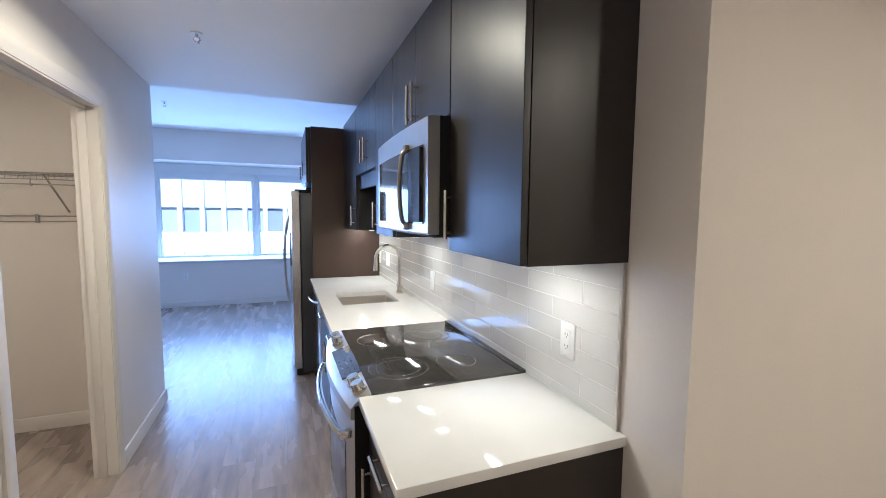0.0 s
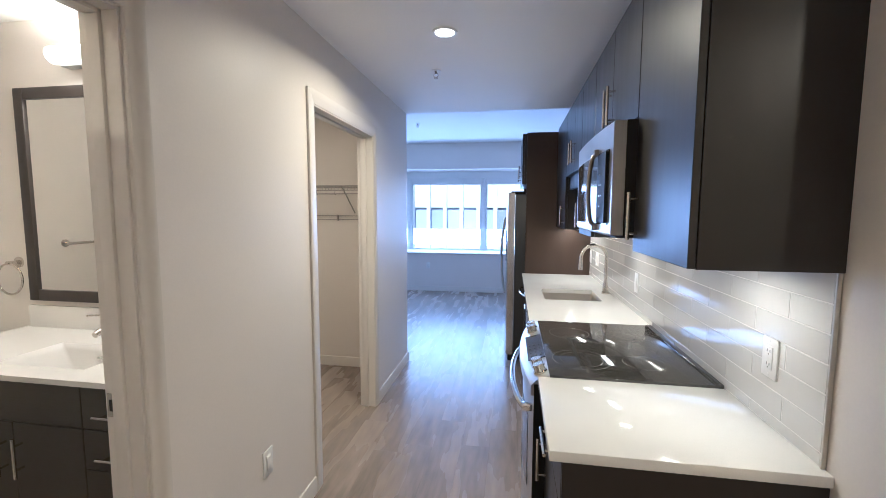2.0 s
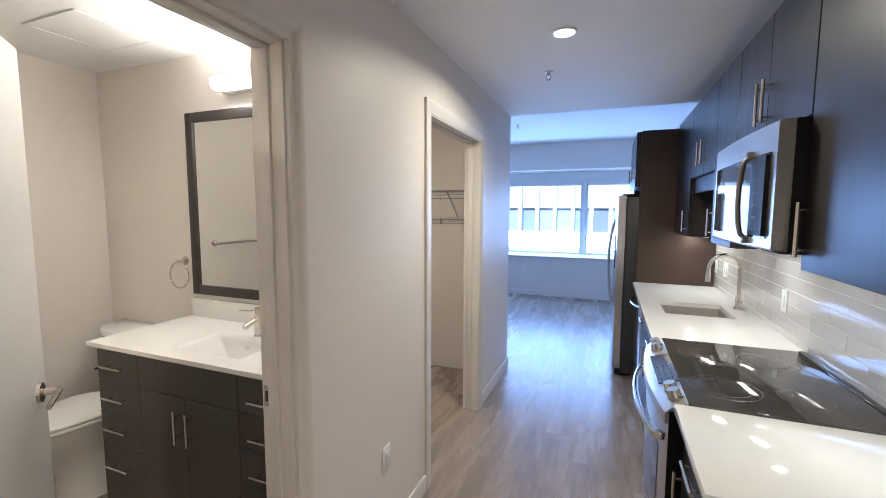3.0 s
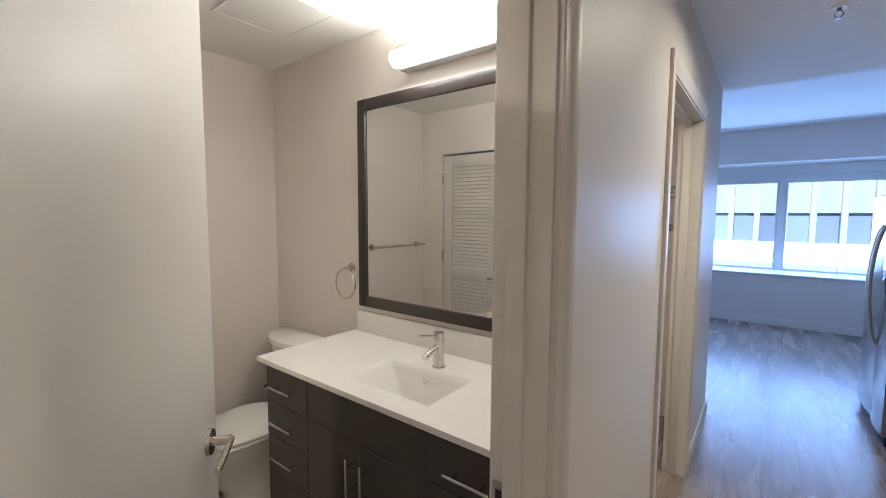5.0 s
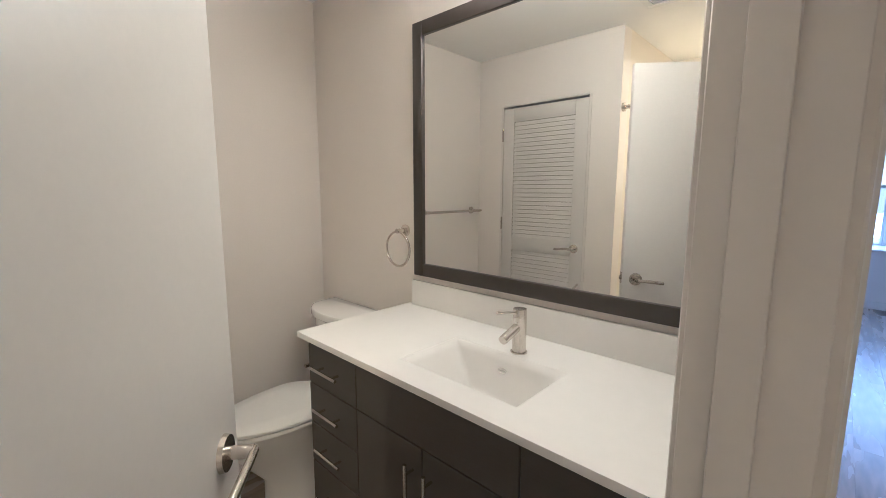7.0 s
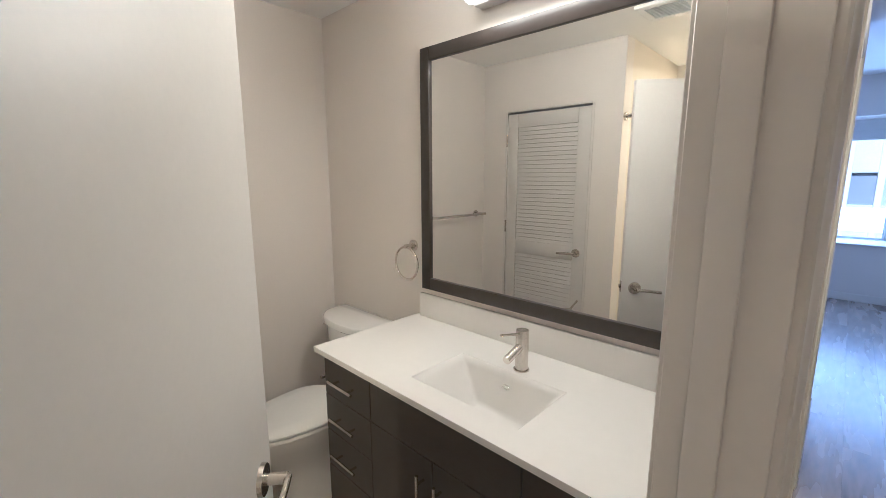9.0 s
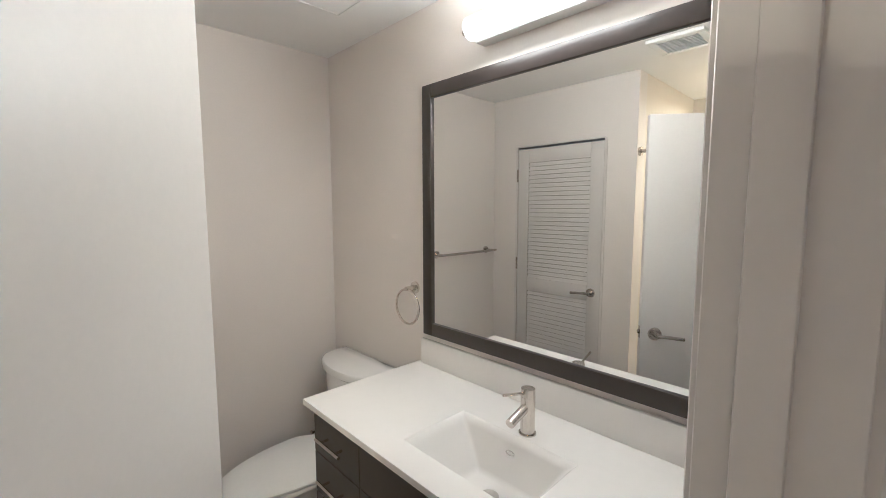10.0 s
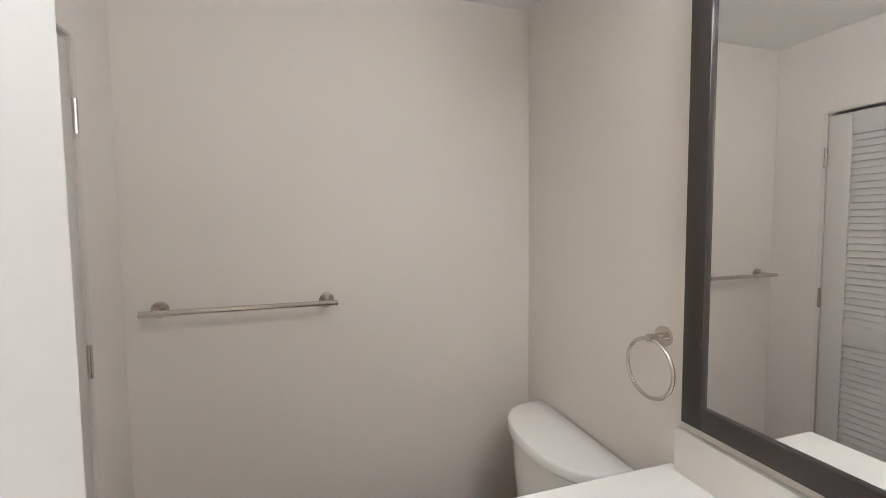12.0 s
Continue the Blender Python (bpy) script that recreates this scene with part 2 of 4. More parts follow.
def bar_pull(parent, centre, length, axis, out, reach=0.032, r=0.006, inset=0.022):
    """A bar handle with two posts. axis: along which it runs; out: the unit way from the front."""
    c, o = Vector(centre), Vector(out)
    a = Vector({"x": (1, 0, 0), "y": (0, 1, 0), "z": (0, 0, 1)}[axis])
    bm = bmesh.new()
    rod(bm, c + o * reach - a * length / 2, c + o * reach + a * length / 2, r, 14)
    for s in (-1, 1):
        rod(bm, c + a * s * (length / 2 - inset) - o * 0.001, c + a * s * (length / 2 - inset) + o * reach, r * 0.75, 10)
    return part("handle", bm, M_NICKEL, parent, "satin nickel bar handle")


# ---- the large structure ----
HALL_W, KIT_E, CEIL, LIV_CEIL, BATH_CEIL = -0.486, 1.29, 2.455, 2.765, 2.403
BATH_E, BATH_W, BATH_N, BATH_S = -0.601, -2.585, 2.314, 0.880
HALL_END, WIN_IN, WIN_OUT = 4.65, 8.37, 9.12
DOOR_S, DOOR_N, DOOR_H = 0.818, 1.616, 2.060
CLO_S, CLO_N, CLO_H = 2.690, 3.640, 2.078

bm = bmesh.new()
outline = ((-1.3, -0.02), (DOOR_S, -0.02), (DOOR_S, DOOR_H), (DOOR_N, DOOR_H), (DOOR_N, -0.02), (CLO_S, -0.02), (CLO_S, CLO_H), (CLO_N, CLO_H), (CLO_N, -0.02), (HALL_END, -0.02), (HALL_END, 2.85), (-1.3, 2.85))
loft(bm, [[(x, y, z) for y, z in outline] for x in (BATH_E, HALL_W)])
setting("wall_hall_west", bm, M_WALL, "cream painted hall wall with two door openings", "wall")
setting("wall_kitchen_east", box(KIT_E, KIT_E + 0.12, 1.495, WIN_OUT, -0.02, 2.85), M_WALL, "cream painted wall behind the kitchen counter", "wall")
setting("wall_entry_north", box(KIT_E + 0.12, 2.62, 1.495, 1.615, -0.02, 2.85), M_WALL, "cream painted wall of the entry hall", "wall")
setting("wall_entry_east", box(2.5, 2.62, -1.3, 1.495, -0.02, 2.85), M_WALL, "cream painted wall of the entry hall", "wall")
setting("wall_entry_south", box(BATH_E, 2.62, -1.42, -1.3, -0.02, 2.85), M_WALL, "cream painted wall of the entry hall", "wall")
setting("wall_bath_north", box(-3.3, BATH_E, BATH_N, BATH_N + 0.11, -0.02, 2.85), M_WALL, "beige painted bathroom wall behind the vanity", "wall")
setting("wall_bath_west", box(BATH_W - 0.11, BATH_W, -0.12, BATH_N, -0.02, 2.85), M_WALL, "beige painted bathroom wall with a towel bar", "wall")
bm = bmesh.new()
SH_X = -1.508
LD0, LD1 = -2.358, -1.708
for x0, x1, z0, z1 in ((BATH_W, LD0 - 0.02, -0.02, 2.85), (LD0 - 0.02, LD1 + 0.02, 2.040, 2.85), (LD1 + 0.02, SH_X, -0.02, 2.85)):
    bx(bm, x0, x1, BATH_S - 0.11, BATH_S, z0, z1)
setting("wall_bath_south", bm, M_WALL, "cream painted bathroom wall round a louvered door", "wall")
setting("wall_shower_west", box(SH_X - 0.11, SH_X, -0.12, BATH_S - 0.11, -0.02, 2.85), M_SHOWER, "cream shower surround wall", "wall")
setting("wall_shower_south", box(BATH_W - 0.11, BATH_E, -0.23, -0.12, -0.02, 2.85), M_SHOWER, "cream shower surround wall", "wall")
setting("wall_closet_west", box(-2.31, -2.20, BATH_N + 0.11, 4.41, -0.02, 2.85), M_WALL, "cream painted closet wall", "wall")
setting("wall_closet_north", box(-3.3, BATH_E, 4.41, HALL_END, -0.02, 2.85), M_WALL, "cream painted wall between closet and living room", "wall")
setting("wall_living_west", box(-3.42, -3.3, 4.41, WIN_OUT, -0.02, 2.85), M_WALL, "cream painted living room wall", "wall")
WX0, WX1, SILL, HEAD = -3.05, 1.22, 0.712, 2.292
bm = bmesh.new()
for x0, x1, z0, z1 in ((-3.3, KIT_E, -0.02, SILL), (-3.3, KIT_E, HEAD, 2.85), (-3.3, WX0, SILL, HEAD), (WX1, KIT_E, SILL, HEAD)):
    bx(bm, x0, x1, WIN_IN, WIN_OUT, z0, z1)
setting("wall_window", bm, M_WALL, "cream painted living room wall under and over a wide window", "wall")

bm = bmesh.new()
bx(bm, BATH_E, KIT_E, -1.3, HALL_END, CEIL, 2.85)
bx(bm, KIT_E, 2.5, -1.3, 1.495, CEIL, 2.85)
setting("ceiling_hall", bm, M_CEIL, "white painted hall and kitchen ceiling", "ceiling")
setting("ceiling_living", box(-3.3, KIT_E, HALL_END, WIN_IN, LIV_CEIL, 2.85), M_CEIL, "white painted living room ceiling", "ceiling")
setting("ceiling_bath", box(BATH_W, BATH_E, -0.12, BATH_N, BATH_CEIL, 2.85), M_CEIL, "white painted bathroom ceiling", "ceiling")
setting("ceiling_closet", box(-2.2, BATH_E, BATH_N + 0.11, 4.41, BATH_CEIL, 2.85), M_CEIL, "white painted closet ceiling", "ceiling")
# Unseen cover, added above the ceilings to shut out the sky.
setting("roof_slab", box(-3.6, 2.8, -1.6, 8.9, 2.852, 3.05), M_CEIL, "unseen slab over the ceilings that keeps sky light out", "slab")
floor = setting("floor", box(-3.42, 2.62, -1.42, WIN_OUT, -0.20, -0.009), M_SUB, "grey-brown wood-look vinyl plank floor", "floor")


def profile_strip(bm, p0, p1, out, height, depth):
    """A skirting board from p0 to p1 on the floor, with an eased upper edge."""
    p0, p1, o = Vector(p0), Vector(p1), Vector(out)
    section = ((0, 0), (depth, 0), (depth, height - 0.022), (depth * 0.75, height - 0.012), (depth * 0.7, height - 0.004), (depth * 0.35, height), (0, height))
    loft(bm, [[p + o * d + Vector((0, 0, h)) for d, h in section] for p in (p0, p1)])


def baseboard(runs):
    bm = bmesh.new()
    for p0, p1, out in runs:
        profile_strip(bm, (*p0, 0.0), (*p1, 0.0), (*out, 0), 0.092, 0.013)
    return bm


W, E_, N, S_ = (-1, 0), (1, 0), (0, 1), (0, -1)
setting("baseboard_hall", baseboard([((HALL_W, -1.3), (HALL_W, DOOR_S - 0.075), E_), ((HALL_W, DOOR_N + 0.075), (HALL_W, CLO_S - 0.072), E_), ((HALL_W, CLO_N + 0.072), (HALL_W, HALL_END + 0.013), E_), ((HALL_W + 0.013, HALL_END), (-3.3, HALL_END), N)]), M_TRIM, "white painted baseboard along the hall wall", "baseboard")
setting("baseboard_entry", baseboard([((KIT_E, 1.495), (2.5, 1.495), S_), ((KIT_E, 1.655), (KIT_E, 1.482), W)]), M_TRIM, "white painted baseboard in the entry hall", "baseboard")
setting("baseboard_living", baseboard([((-3.3, WIN_IN), (KIT_E, WIN_IN), S_), ((KIT_E, 5.76), (KIT_E, WIN_IN), W), ((-3.3, HALL_END), (-3.3, WIN_IN), E_)]), M_TRIM, "white painted baseboard under the window", "baseboard")
setting("baseboard_closet", baseboard([((-2.2, 4.41), (BATH_E, 4.41), S_), ((-2.2, 2.43), (-2.2, 4.41), E_), ((BATH_E, CLO_N + 0.02), (BATH_E, 4.41), W)]), M_TRIM, "white painted baseboard in the closet", "baseboard")
setting("baseboard_bath", baseboard([((BATH_W, BATH_S), (BATH_W, BATH_N), E_), ((BATH_W, BATH_N), (-1.84, BATH_N), S_)]), M_TRIM, "white painted baseboard in the bathroom", "baseboard")


def casing_leg(bm, y0, y1, z0, z1, face, out, thick=1.0):
    """One upright of a moulded casing: thick at the outer edge, thin at the inner one (y1 is the inner edge)."""
    s = 1 if y1 > y0 else -1
    w = abs(y1 - y0)
    section = ((0, 0), (0, 0.0125), (0.04, 0.0140), (0.50, 0.0135), (0.56, 0.0115), (0.95, 0.0100), (1, 0.008), (1, 0))
    loft(bm, [[(face + out * d * thick, y0 + s * w * u, z) for u, d in section] for z in (z0, z1)])


def casing(name, y0, y1, h, face, out, w=0.070, thick=1.0):
    bm = bmesh.new()
    casing_leg(bm, y0 - w + 0.006, y0 + 0.006, 0, h + w - 0.006, face, out, thick)
    casing_leg(bm, y1 + w - 0.006, y1 - 0.006, 0, h + w - 0.006, face, out, thick)
    section = ((0, 0), (0, 0.0125), (0.04, 0.0140), (0.50, 0.0135), (0.56, 0.0115), (0.95, 0.0100), (1, 0.008), (1, 0))
    loft(bm, [[(face + out * d * thick, y, h + w - 0.006 - w * u) for u, d in section] for y in (y0 - w + 0.004, y1 + w - 0.004)])
    return setting(name, bm, M_TRIM, "white painted moulded door casing", "door casing")


def jamb(name, y0, y1, h, stop_x):
    """The lining of an opening with its door stop."""
    bm = bmesh.new()
    x0, x1 = BATH_E - 0.002, HALL_W + 0.004
    for a, b in ((y0 - 0.001, y0 + 0.015), (y1 - 0.015, y1 + 0.001)):
        bx(bm, x0, x1, a, b, 0, h, 0.0015, 1)
    bx(bm, x0, x1, y0, y1, h - 0.015, h + 0.001, 0.0015, 1)
    for a, b in ((y0 + 0.012, y0 + 0.026), (y1 - 0.026, y1 - 0.012)):
        bx(bm, stop_x - 0.02, stop_x + 0.02, a, b, 0, h - 0.012, 0.003, 2)
    bx(bm, stop_x - 0.02, stop_x + 0.02, y0 + 0.012, y1 - 0.012, h - 0.026, h - 0.012, 0.003, 2)
    return setting(name, bm, M_TRIM, "white painted door jamb with a stop", "door jamb")


casing("trim_bath_hall", DOOR_S, DOOR_N, DOOR_H, HALL_W, 1, 0.062, 1.6)
casing("trim_bath_inside", DOOR_S, DOOR_N, DOOR_H, BATH_E, -1)
casing("trim_closet_hall", CLO_S, CLO_N, CLO_H, HALL_W, 1)
bath_jamb = jamb("door_jamb_bath", DOOR_S, DOOR_N, DOOR_H, -0.550)
jamb("door_jamb_closet", CLO_S, CLO_N, CLO_H, -0.555)
bm = box(-0.596, -0.566, DOOR_N - 0.0175, DOOR_N - 0.0145, 0.93, 1.00, 0.0012, 1)
strike = part("strike_plate", bm, M_NICKEL, bath_jamb, "satin nickel strike plate")
part("strike_hole", box(-0.588, -0.574, DOOR_N - 0.0182, DOOR_N - 0.0172, 0.948, 0.982), M_SLOT, strike, "dark latch hole")

# ---- the window and what lies outside ----
window = thing("window_1", (WX0, 8.98, SILL), "wide white vinyl window with three panes", "window", kind="structure")
WY = 8.98
bm = bmesh.new()
MULL = ((WX0, WX0 + 0.07), (-1.545, -1.480), (-0.050, 0.020), (WX1 - 0.07, WX1))
for x0, x1 in MULL:
    bx(bm, x0, x1, WY - 0.035, WY + 0.035, SILL, HEAD, 0.004)
bx(bm, WX0, WX1, WY - 0.033, WY + 0.033, SILL, SILL + 0.028, 0.004)
bx(bm, WX0, WX1, WY - 0.033, WY + 0.033, 2.065, HEAD, 0.004)
part("window_frame", bm, M_WINFRAME, window)
for x0, x1 in zip([m[1] for m in MULL], [m[0] for m in MULL[1:]]):
    bm = bmesh.new()
    for a, b, c, d in ((x0, x0 + 0.03, SILL + 0.024, 2.07), (x1 - 0.03, x1, SILL + 0.024, 2.07), (x0 + 0.03, x1 - 0.03, SILL + 0.024, SILL + 0.05), (x0 + 0.03, x1 - 0.03, 2.04, 2.07)):
        bx(bm, a, b, WY - 0.022, WY + 0.022, c, d, 0.003)
    sash = part("sash", bm, M_WINFRAME, window, "white vinyl sash")
    pane = part("pane", box(x0 + 0.02, x1 - 0.02, WY - 0.003, WY + 0.003, SILL + 0.04, 2.05), M_GLASS, sash, "clear glass pane")
    pane.visible_shadow = False
part("window_sill", box(WX0 - 0.05, WX1 + 0.05, WIN_IN - 0.03, WY - 0.03, SILL - 0.004, SILL + 0.022, 0.006), M_TRIM, window, "white painted window sill")
shade = thing("roller_shade", (WX0, 8.92, 2.15), "grey roller shade rolled up under the window head", "roller shade")
bm = bmesh.new()
rod(bm, (WX0 + 0.03, 8.912, 2.225), (WX1 - 0.03, 8.912, 2.225), 0.030, 24)
part("fabric_roll", bm, M_SHADE, shade)
bm = box(WX0 + 0.02, WX1 - 0.02, 8.868, 8.876, 2.155, 2.290, 0.002, 1)
part("valance", bm, M_WINFRAME, shade, "pale valance board")

building = thing("office_building", (0, 30, -14), "white panelled office building with a dark window band and fins", "building")
FY = 30.0
for k, (z0, z1) in enumerate(((-14.0, -8.6), (-7.05, -3.6), (-2.05, 0.17), (1.72, 4.9), (6.45, 9.5))):
    part("wall", box(-34, 34, FY, FY + 0.5, z0, z1, 0.03, 1), M_FACADE, building)
part("core", box(-34, 34, FY + 0.9, FY + 9, -14, 9.3), M_FACADE, building, "white building core behind the windows")
part("roof", box(-34.4, 34.4, FY - 0.4, FY + 9, 9.3, 9.8, 0.05, 1), M_FIN, building, "grey parapet roof")
pane_mesh = mesh_of("window", box(-0.50, 0.50, -0.02, 0.02, 0, 1.55), M_FACADE_WIN)
fin_mesh = mesh_of("fin", box(-0.13, 0.13, -0.22, 0.22, 0, 23.3, 0.02, 1), M_FIN)
for k in range(-26, 27):
    x = -0.62 + k * 1.17
    for z in (0.17, -3.6, -8.6, 4.9):
        ob = new("window", pane_mesh)
        ob.parent, ob.location = building, (x + 0.585, 0.3, z + 14)
    ob = new("fin", fin_mesh)
    ob.parent, ob.location = building, (x, -0.15, 0)
# Out of view; a plane added outside to bounce daylight.
setting("ground", box(-400, 400, 9.9, 700, -14.6, -14.0), M_BOUNCE, "unseen grey plane below the window, added to bounce daylight", "street")

# ---- lamps and small things on the ceilings ----


def can_light(x, y, z):
    can = thing("recessed_light", (x, y, z), "white recessed ceiling light, switched on; entry pair unseen, added", "ceiling light", "recessed ceiling lights")
    bm = bmesh.new()
    rings = []
    for r, h in ((0.048, -0.002), (0.052, -0.006), (0.064, -0.005), (0.067, 0.0)):
        rings.append([(x + r * math.cos(a), y + r * math.sin(a), z + h) for a in (k * math.tau / 40 for k in range(40))])
    loft(bm, rings, cap=False)
    part("trim_ring", bm, M_PLASTIC, can)
    bm = bmesh.new()
    rod(bm, (x, y, z - 0.004), (x, y, z - 0.001), 0.05, 40)
    part("diffuser", bm, M_LED, can, "glowing round diffuser")


# Includes the two added entry fittings that stay out of view.
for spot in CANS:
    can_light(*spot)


dome = thing("ceiling_lamp", (-1.45, 3.1, BATH_CEIL), "white round closet ceiling lamp, switched on", "ceiling light")
bm = bmesh.new()
rod(bm, (-1.45, 3.1, BATH_CEIL - 0.03), (-1.45, 3.1, BATH_CEIL), 0.13, 36)
part("base", bm, M_PLASTIC, dome)
bm = bmesh.new()
loft(bm, [[(-1.45 + r * math.cos(a), 3.1 + r * math.sin(a), BATH_CEIL - h) for a in (k * math.tau / 36 for k in range(36))] for r, h in ((0.12, 0.028), (0.118, 0.045), (0.09, 0.062), (0.04, 0.07))])
part("diffuser", bm, M_LED, dome, "glowing round diffuser")


def sprinkler(x, y, z):
    ob = thing("sprinkler", (x, y, z), "small white ceiling sprinkler head", "sprinkler", "ceiling sprinklers")
    bm = bmesh.new()
    rod(bm, (x, y, z - 0.006), (x, y, z), 0.028, 28, 0.031)
    part("escutcheon", bm, M_PLASTIC, ob)
    bm = bmesh.new()
    rod(bm, (x, y, z - 0.022), (x, y, z - 0.005), 0.008, 16)
    for s in (-1, 1):
        tube(bm, [(x + s * 0.010, y, z - 0.020), (x + s * 0.016, y, z - 0.034), (x + s * 0.004, y, z - 0.048)], 0.003, 8)
    part("body", bm, M_BRONZE, ob, "satin sprinkler body")
    bm = bmesh.new()
    rod(bm, (x, y, z - 0.052), (x, y, z - 0.049), 0.014, 20)
    part("deflector", bm, M_BRONZE, ob, "satin deflector disc")


sprinkler(0.022, 3.455, CEIL)
sprinkler(-0.82, 6.60, LIV_CEIL)

vent = thing("ceiling_vent", (-1.205, 1.165, BATH_CEIL), "white louvered bathroom ceiling vent", "ceiling vent")
bm = bmesh.new()
vx, vy, vw, vd = -1.205, 1.165, 0.125, 0.125
for x0, x1, y0, y1 in ((-vw, vw, -vd, -vd + 0.035), (-vw, vw, vd - 0.035, vd), (-vw, -vw + 0.035, -vd + 0.035, vd - 0.035), (vw - 0.035, vw, -vd + 0.035, vd - 0.035)):
    bx(bm, vx + x0, vx + x1, vy + y0, vy + y1, BATH_CEIL - 0.016, BATH_CEIL, 0.004)
part("frame", bm, M_PLASTIC, vent)
part("backing", box(vx - vw + 0.03, vx + vw - 0.03, vy - vd + 0.03, vy + vd - 0.03, BATH_CEIL - 0.003, BATH_CEIL), M_SLOT, vent, "dark vent opening")
for k in range(9):
    y = vy - vd + 0.045 + k * 0.020
    bm = box(vx - vw + 0.03, vx + vw - 0.03, -0.006, 0.006, -0.0012, 0.0012)
    bmesh.ops.rotate(bm, verts=bm.verts, cent=(0, 0, 0), matrix=Matrix.Rotation(radians(-50), 3, "X"))
    bmesh.ops.translate(bm, verts=bm.verts, vec=(0, y, BATH_CEIL - 0.010))
    part("slat", bm, M_PLASTIC, vent)
bm = bmesh.new()
for x0, x1, y0, y1 in ((-2.10, -1.717, 1.750, 1.762), (-2.10, -1.717, 2.093, 2.105), (-2.10, -2.088, 1.762, 2.093), (-1.729, -1.717, 1.762, 2.093)):
    bx(bm, x0, x1, y0, y1, BATH_CEIL - 0.006, BATH_CEIL, 0.001, 1)
hatch = single("access_panel", bm, M_CEIL, "white painted square access panel in the ceiling", "access panel", (-1.9, 1.91, BATH_CEIL))
part("panel", box(-2.086, -1.731, 1.764, 2.091, BATH_CEIL - 0.004, BATH_CEIL), M_CEIL, hatch)


def wall_plate(name, centre, out, slots, label, category, w=0.070, h=0.116):
    """A cover plate on a wall facing along x (out: 1 or -1) or y (out: 2 or -2). slots: outlet, switch or double."""
    x, y, z = centre
    along_x = abs(out) == 1
    s = 1 if out > 0 else -1
    wide = w if slots != "double" else w * 1.65

    def slab(u0, u1, z0, z1, d0, d1, bevel=0.0):
        if along_x:
            return box(min(x + s * d0, x + s * d1), max(x + s * d0, x + s * d1), y + u0, y + u1, z + z0, z + z1, bevel)
        return box(x + u0, x + u1, min(y + s * d0, y + s * d1), max(y + s * d0, y + s * d1), z + z0, z + z1, bevel)

    ob = thing(name, centre, label, category)
    part("cover_plate", slab(-wide / 2, wide / 2, -h / 2, h / 2, 0, 0.006, 0.002), M_PLASTIC, ob)
    for c in ((-wide / 4.2, wide / 4.2) if slots == "double" else (0,)):
        insert = part("insert", slab(c - 0.0165, c + 0.0165, -0.0335, 0.0335, 0.004, 0.0085, 0.001), M_PLASTIC, ob)
        if slots == "outlet":
            for zz in (-0.019, 0.019):
                for u in (-0.0065, 0.0065):
                    part("slot", slab(u - 0.001, u + 0.001, zz - 0.003, zz + 0.005, 0.0082, 0.0090), M_SLOT, insert)
                part("slot", slab(-0.002, 0.002, zz - 0.010, zz - 0.0065, 0.0082, 0.0090), M_SLOT, insert)
        else:
            part("rocker", slab(c - 0.014, c + 0.014, -0.030, 0.030, 0.008, 0.0105, 0.001), M_PLASTIC, insert)
    for zz in (-0.049, 0.049):
        part("screw", slab(-0.003, 0.003, zz - 0.003, zz + 0.003, 0.0055, 0.0068, 0.0008), M_PLASTIC, ob)
    return ob


TILE_X = KIT_E - 0.010
wall_plate("outlet", (TILE_X, 1.915, 1.110), -1, "outlet", "white outlet cover on the tile backsplash", "outlet")
wall_plate("light_switch", (TILE_X, 3.223, 1.102), -1, "switch", "white rocker switch on the tile backsplash", "switch")
wall_plate("outlet", (TILE_X, 4.70, 1.10), -1, "outlet", "white outlet cover beside the kitchen sink", "outlet")
wall_plate("light_switch", (TILE_X, 4.39, 1.11), -1, "double", "white double rocker switch beside the kitchen sink", "switch")
wall_plate("outlet", (HALL_W, 2.190, 0.437), 1, "switch", "white cover plate low on the hall wall", "outlet")
wall_plate("outlet", (-1.02, WIN_IN, 0.489), -2, "outlet", "white outlet cover under the window", "outlet")

# ---- the kitchen ----
CF, DF = 0.700, 0.680          # carcass and door fronts of the base units
UF = 0.958                     # fronts of the wall units
CT0, CT1 = 0.884, 0.914        # worktop
UB, UT = 1.386, 2.292          # wall units, bottom and top
WAY = (-1, 0, 0)


def cabinet_door(parent, x, y0, y1, z0, z1, name="door", gap=0.0016, t=0.019, material=None):
    return part(name, box(x, x + t, y0 + gap, y1 - gap, z0 + gap, z1 - gap, 0.0015, 1), material or M_CAB, parent)


base = thing("base_cabinet", (1.0, 1.9, 0), "dark espresso base cabinet with one drawer and one door", "cabinet", "kitchen base cabinets")
part("body", box(CF, KIT_E, 1.688, 2.152, 0.10, CT0), M_CAB, base)
part("toe_kick", box(CF + 0.06, KIT_E, 1.692, 2.152, 0.0, 0.10), M_BLACK, base, "black recessed toe kick")
part("end_panel", box(DF + 0.001, KIT_E, 1.677, 1.688, 0.0, CT0, 0.001, 1), M_CAB, base)
drawer = cabinet_door(base, DF, 1.688, 2.152, 0.735, CT0 - 0.004, "drawer_front")
bar_pull(drawer, (DF, 1.905, 0.805), 0.16, "y", WAY)
door = cabinet_door(base, DF, 1.688, 2.152, 0.105, 0.735)
bar_pull(door, (DF, 2.09, 0.63), 0.16, "z", WAY)

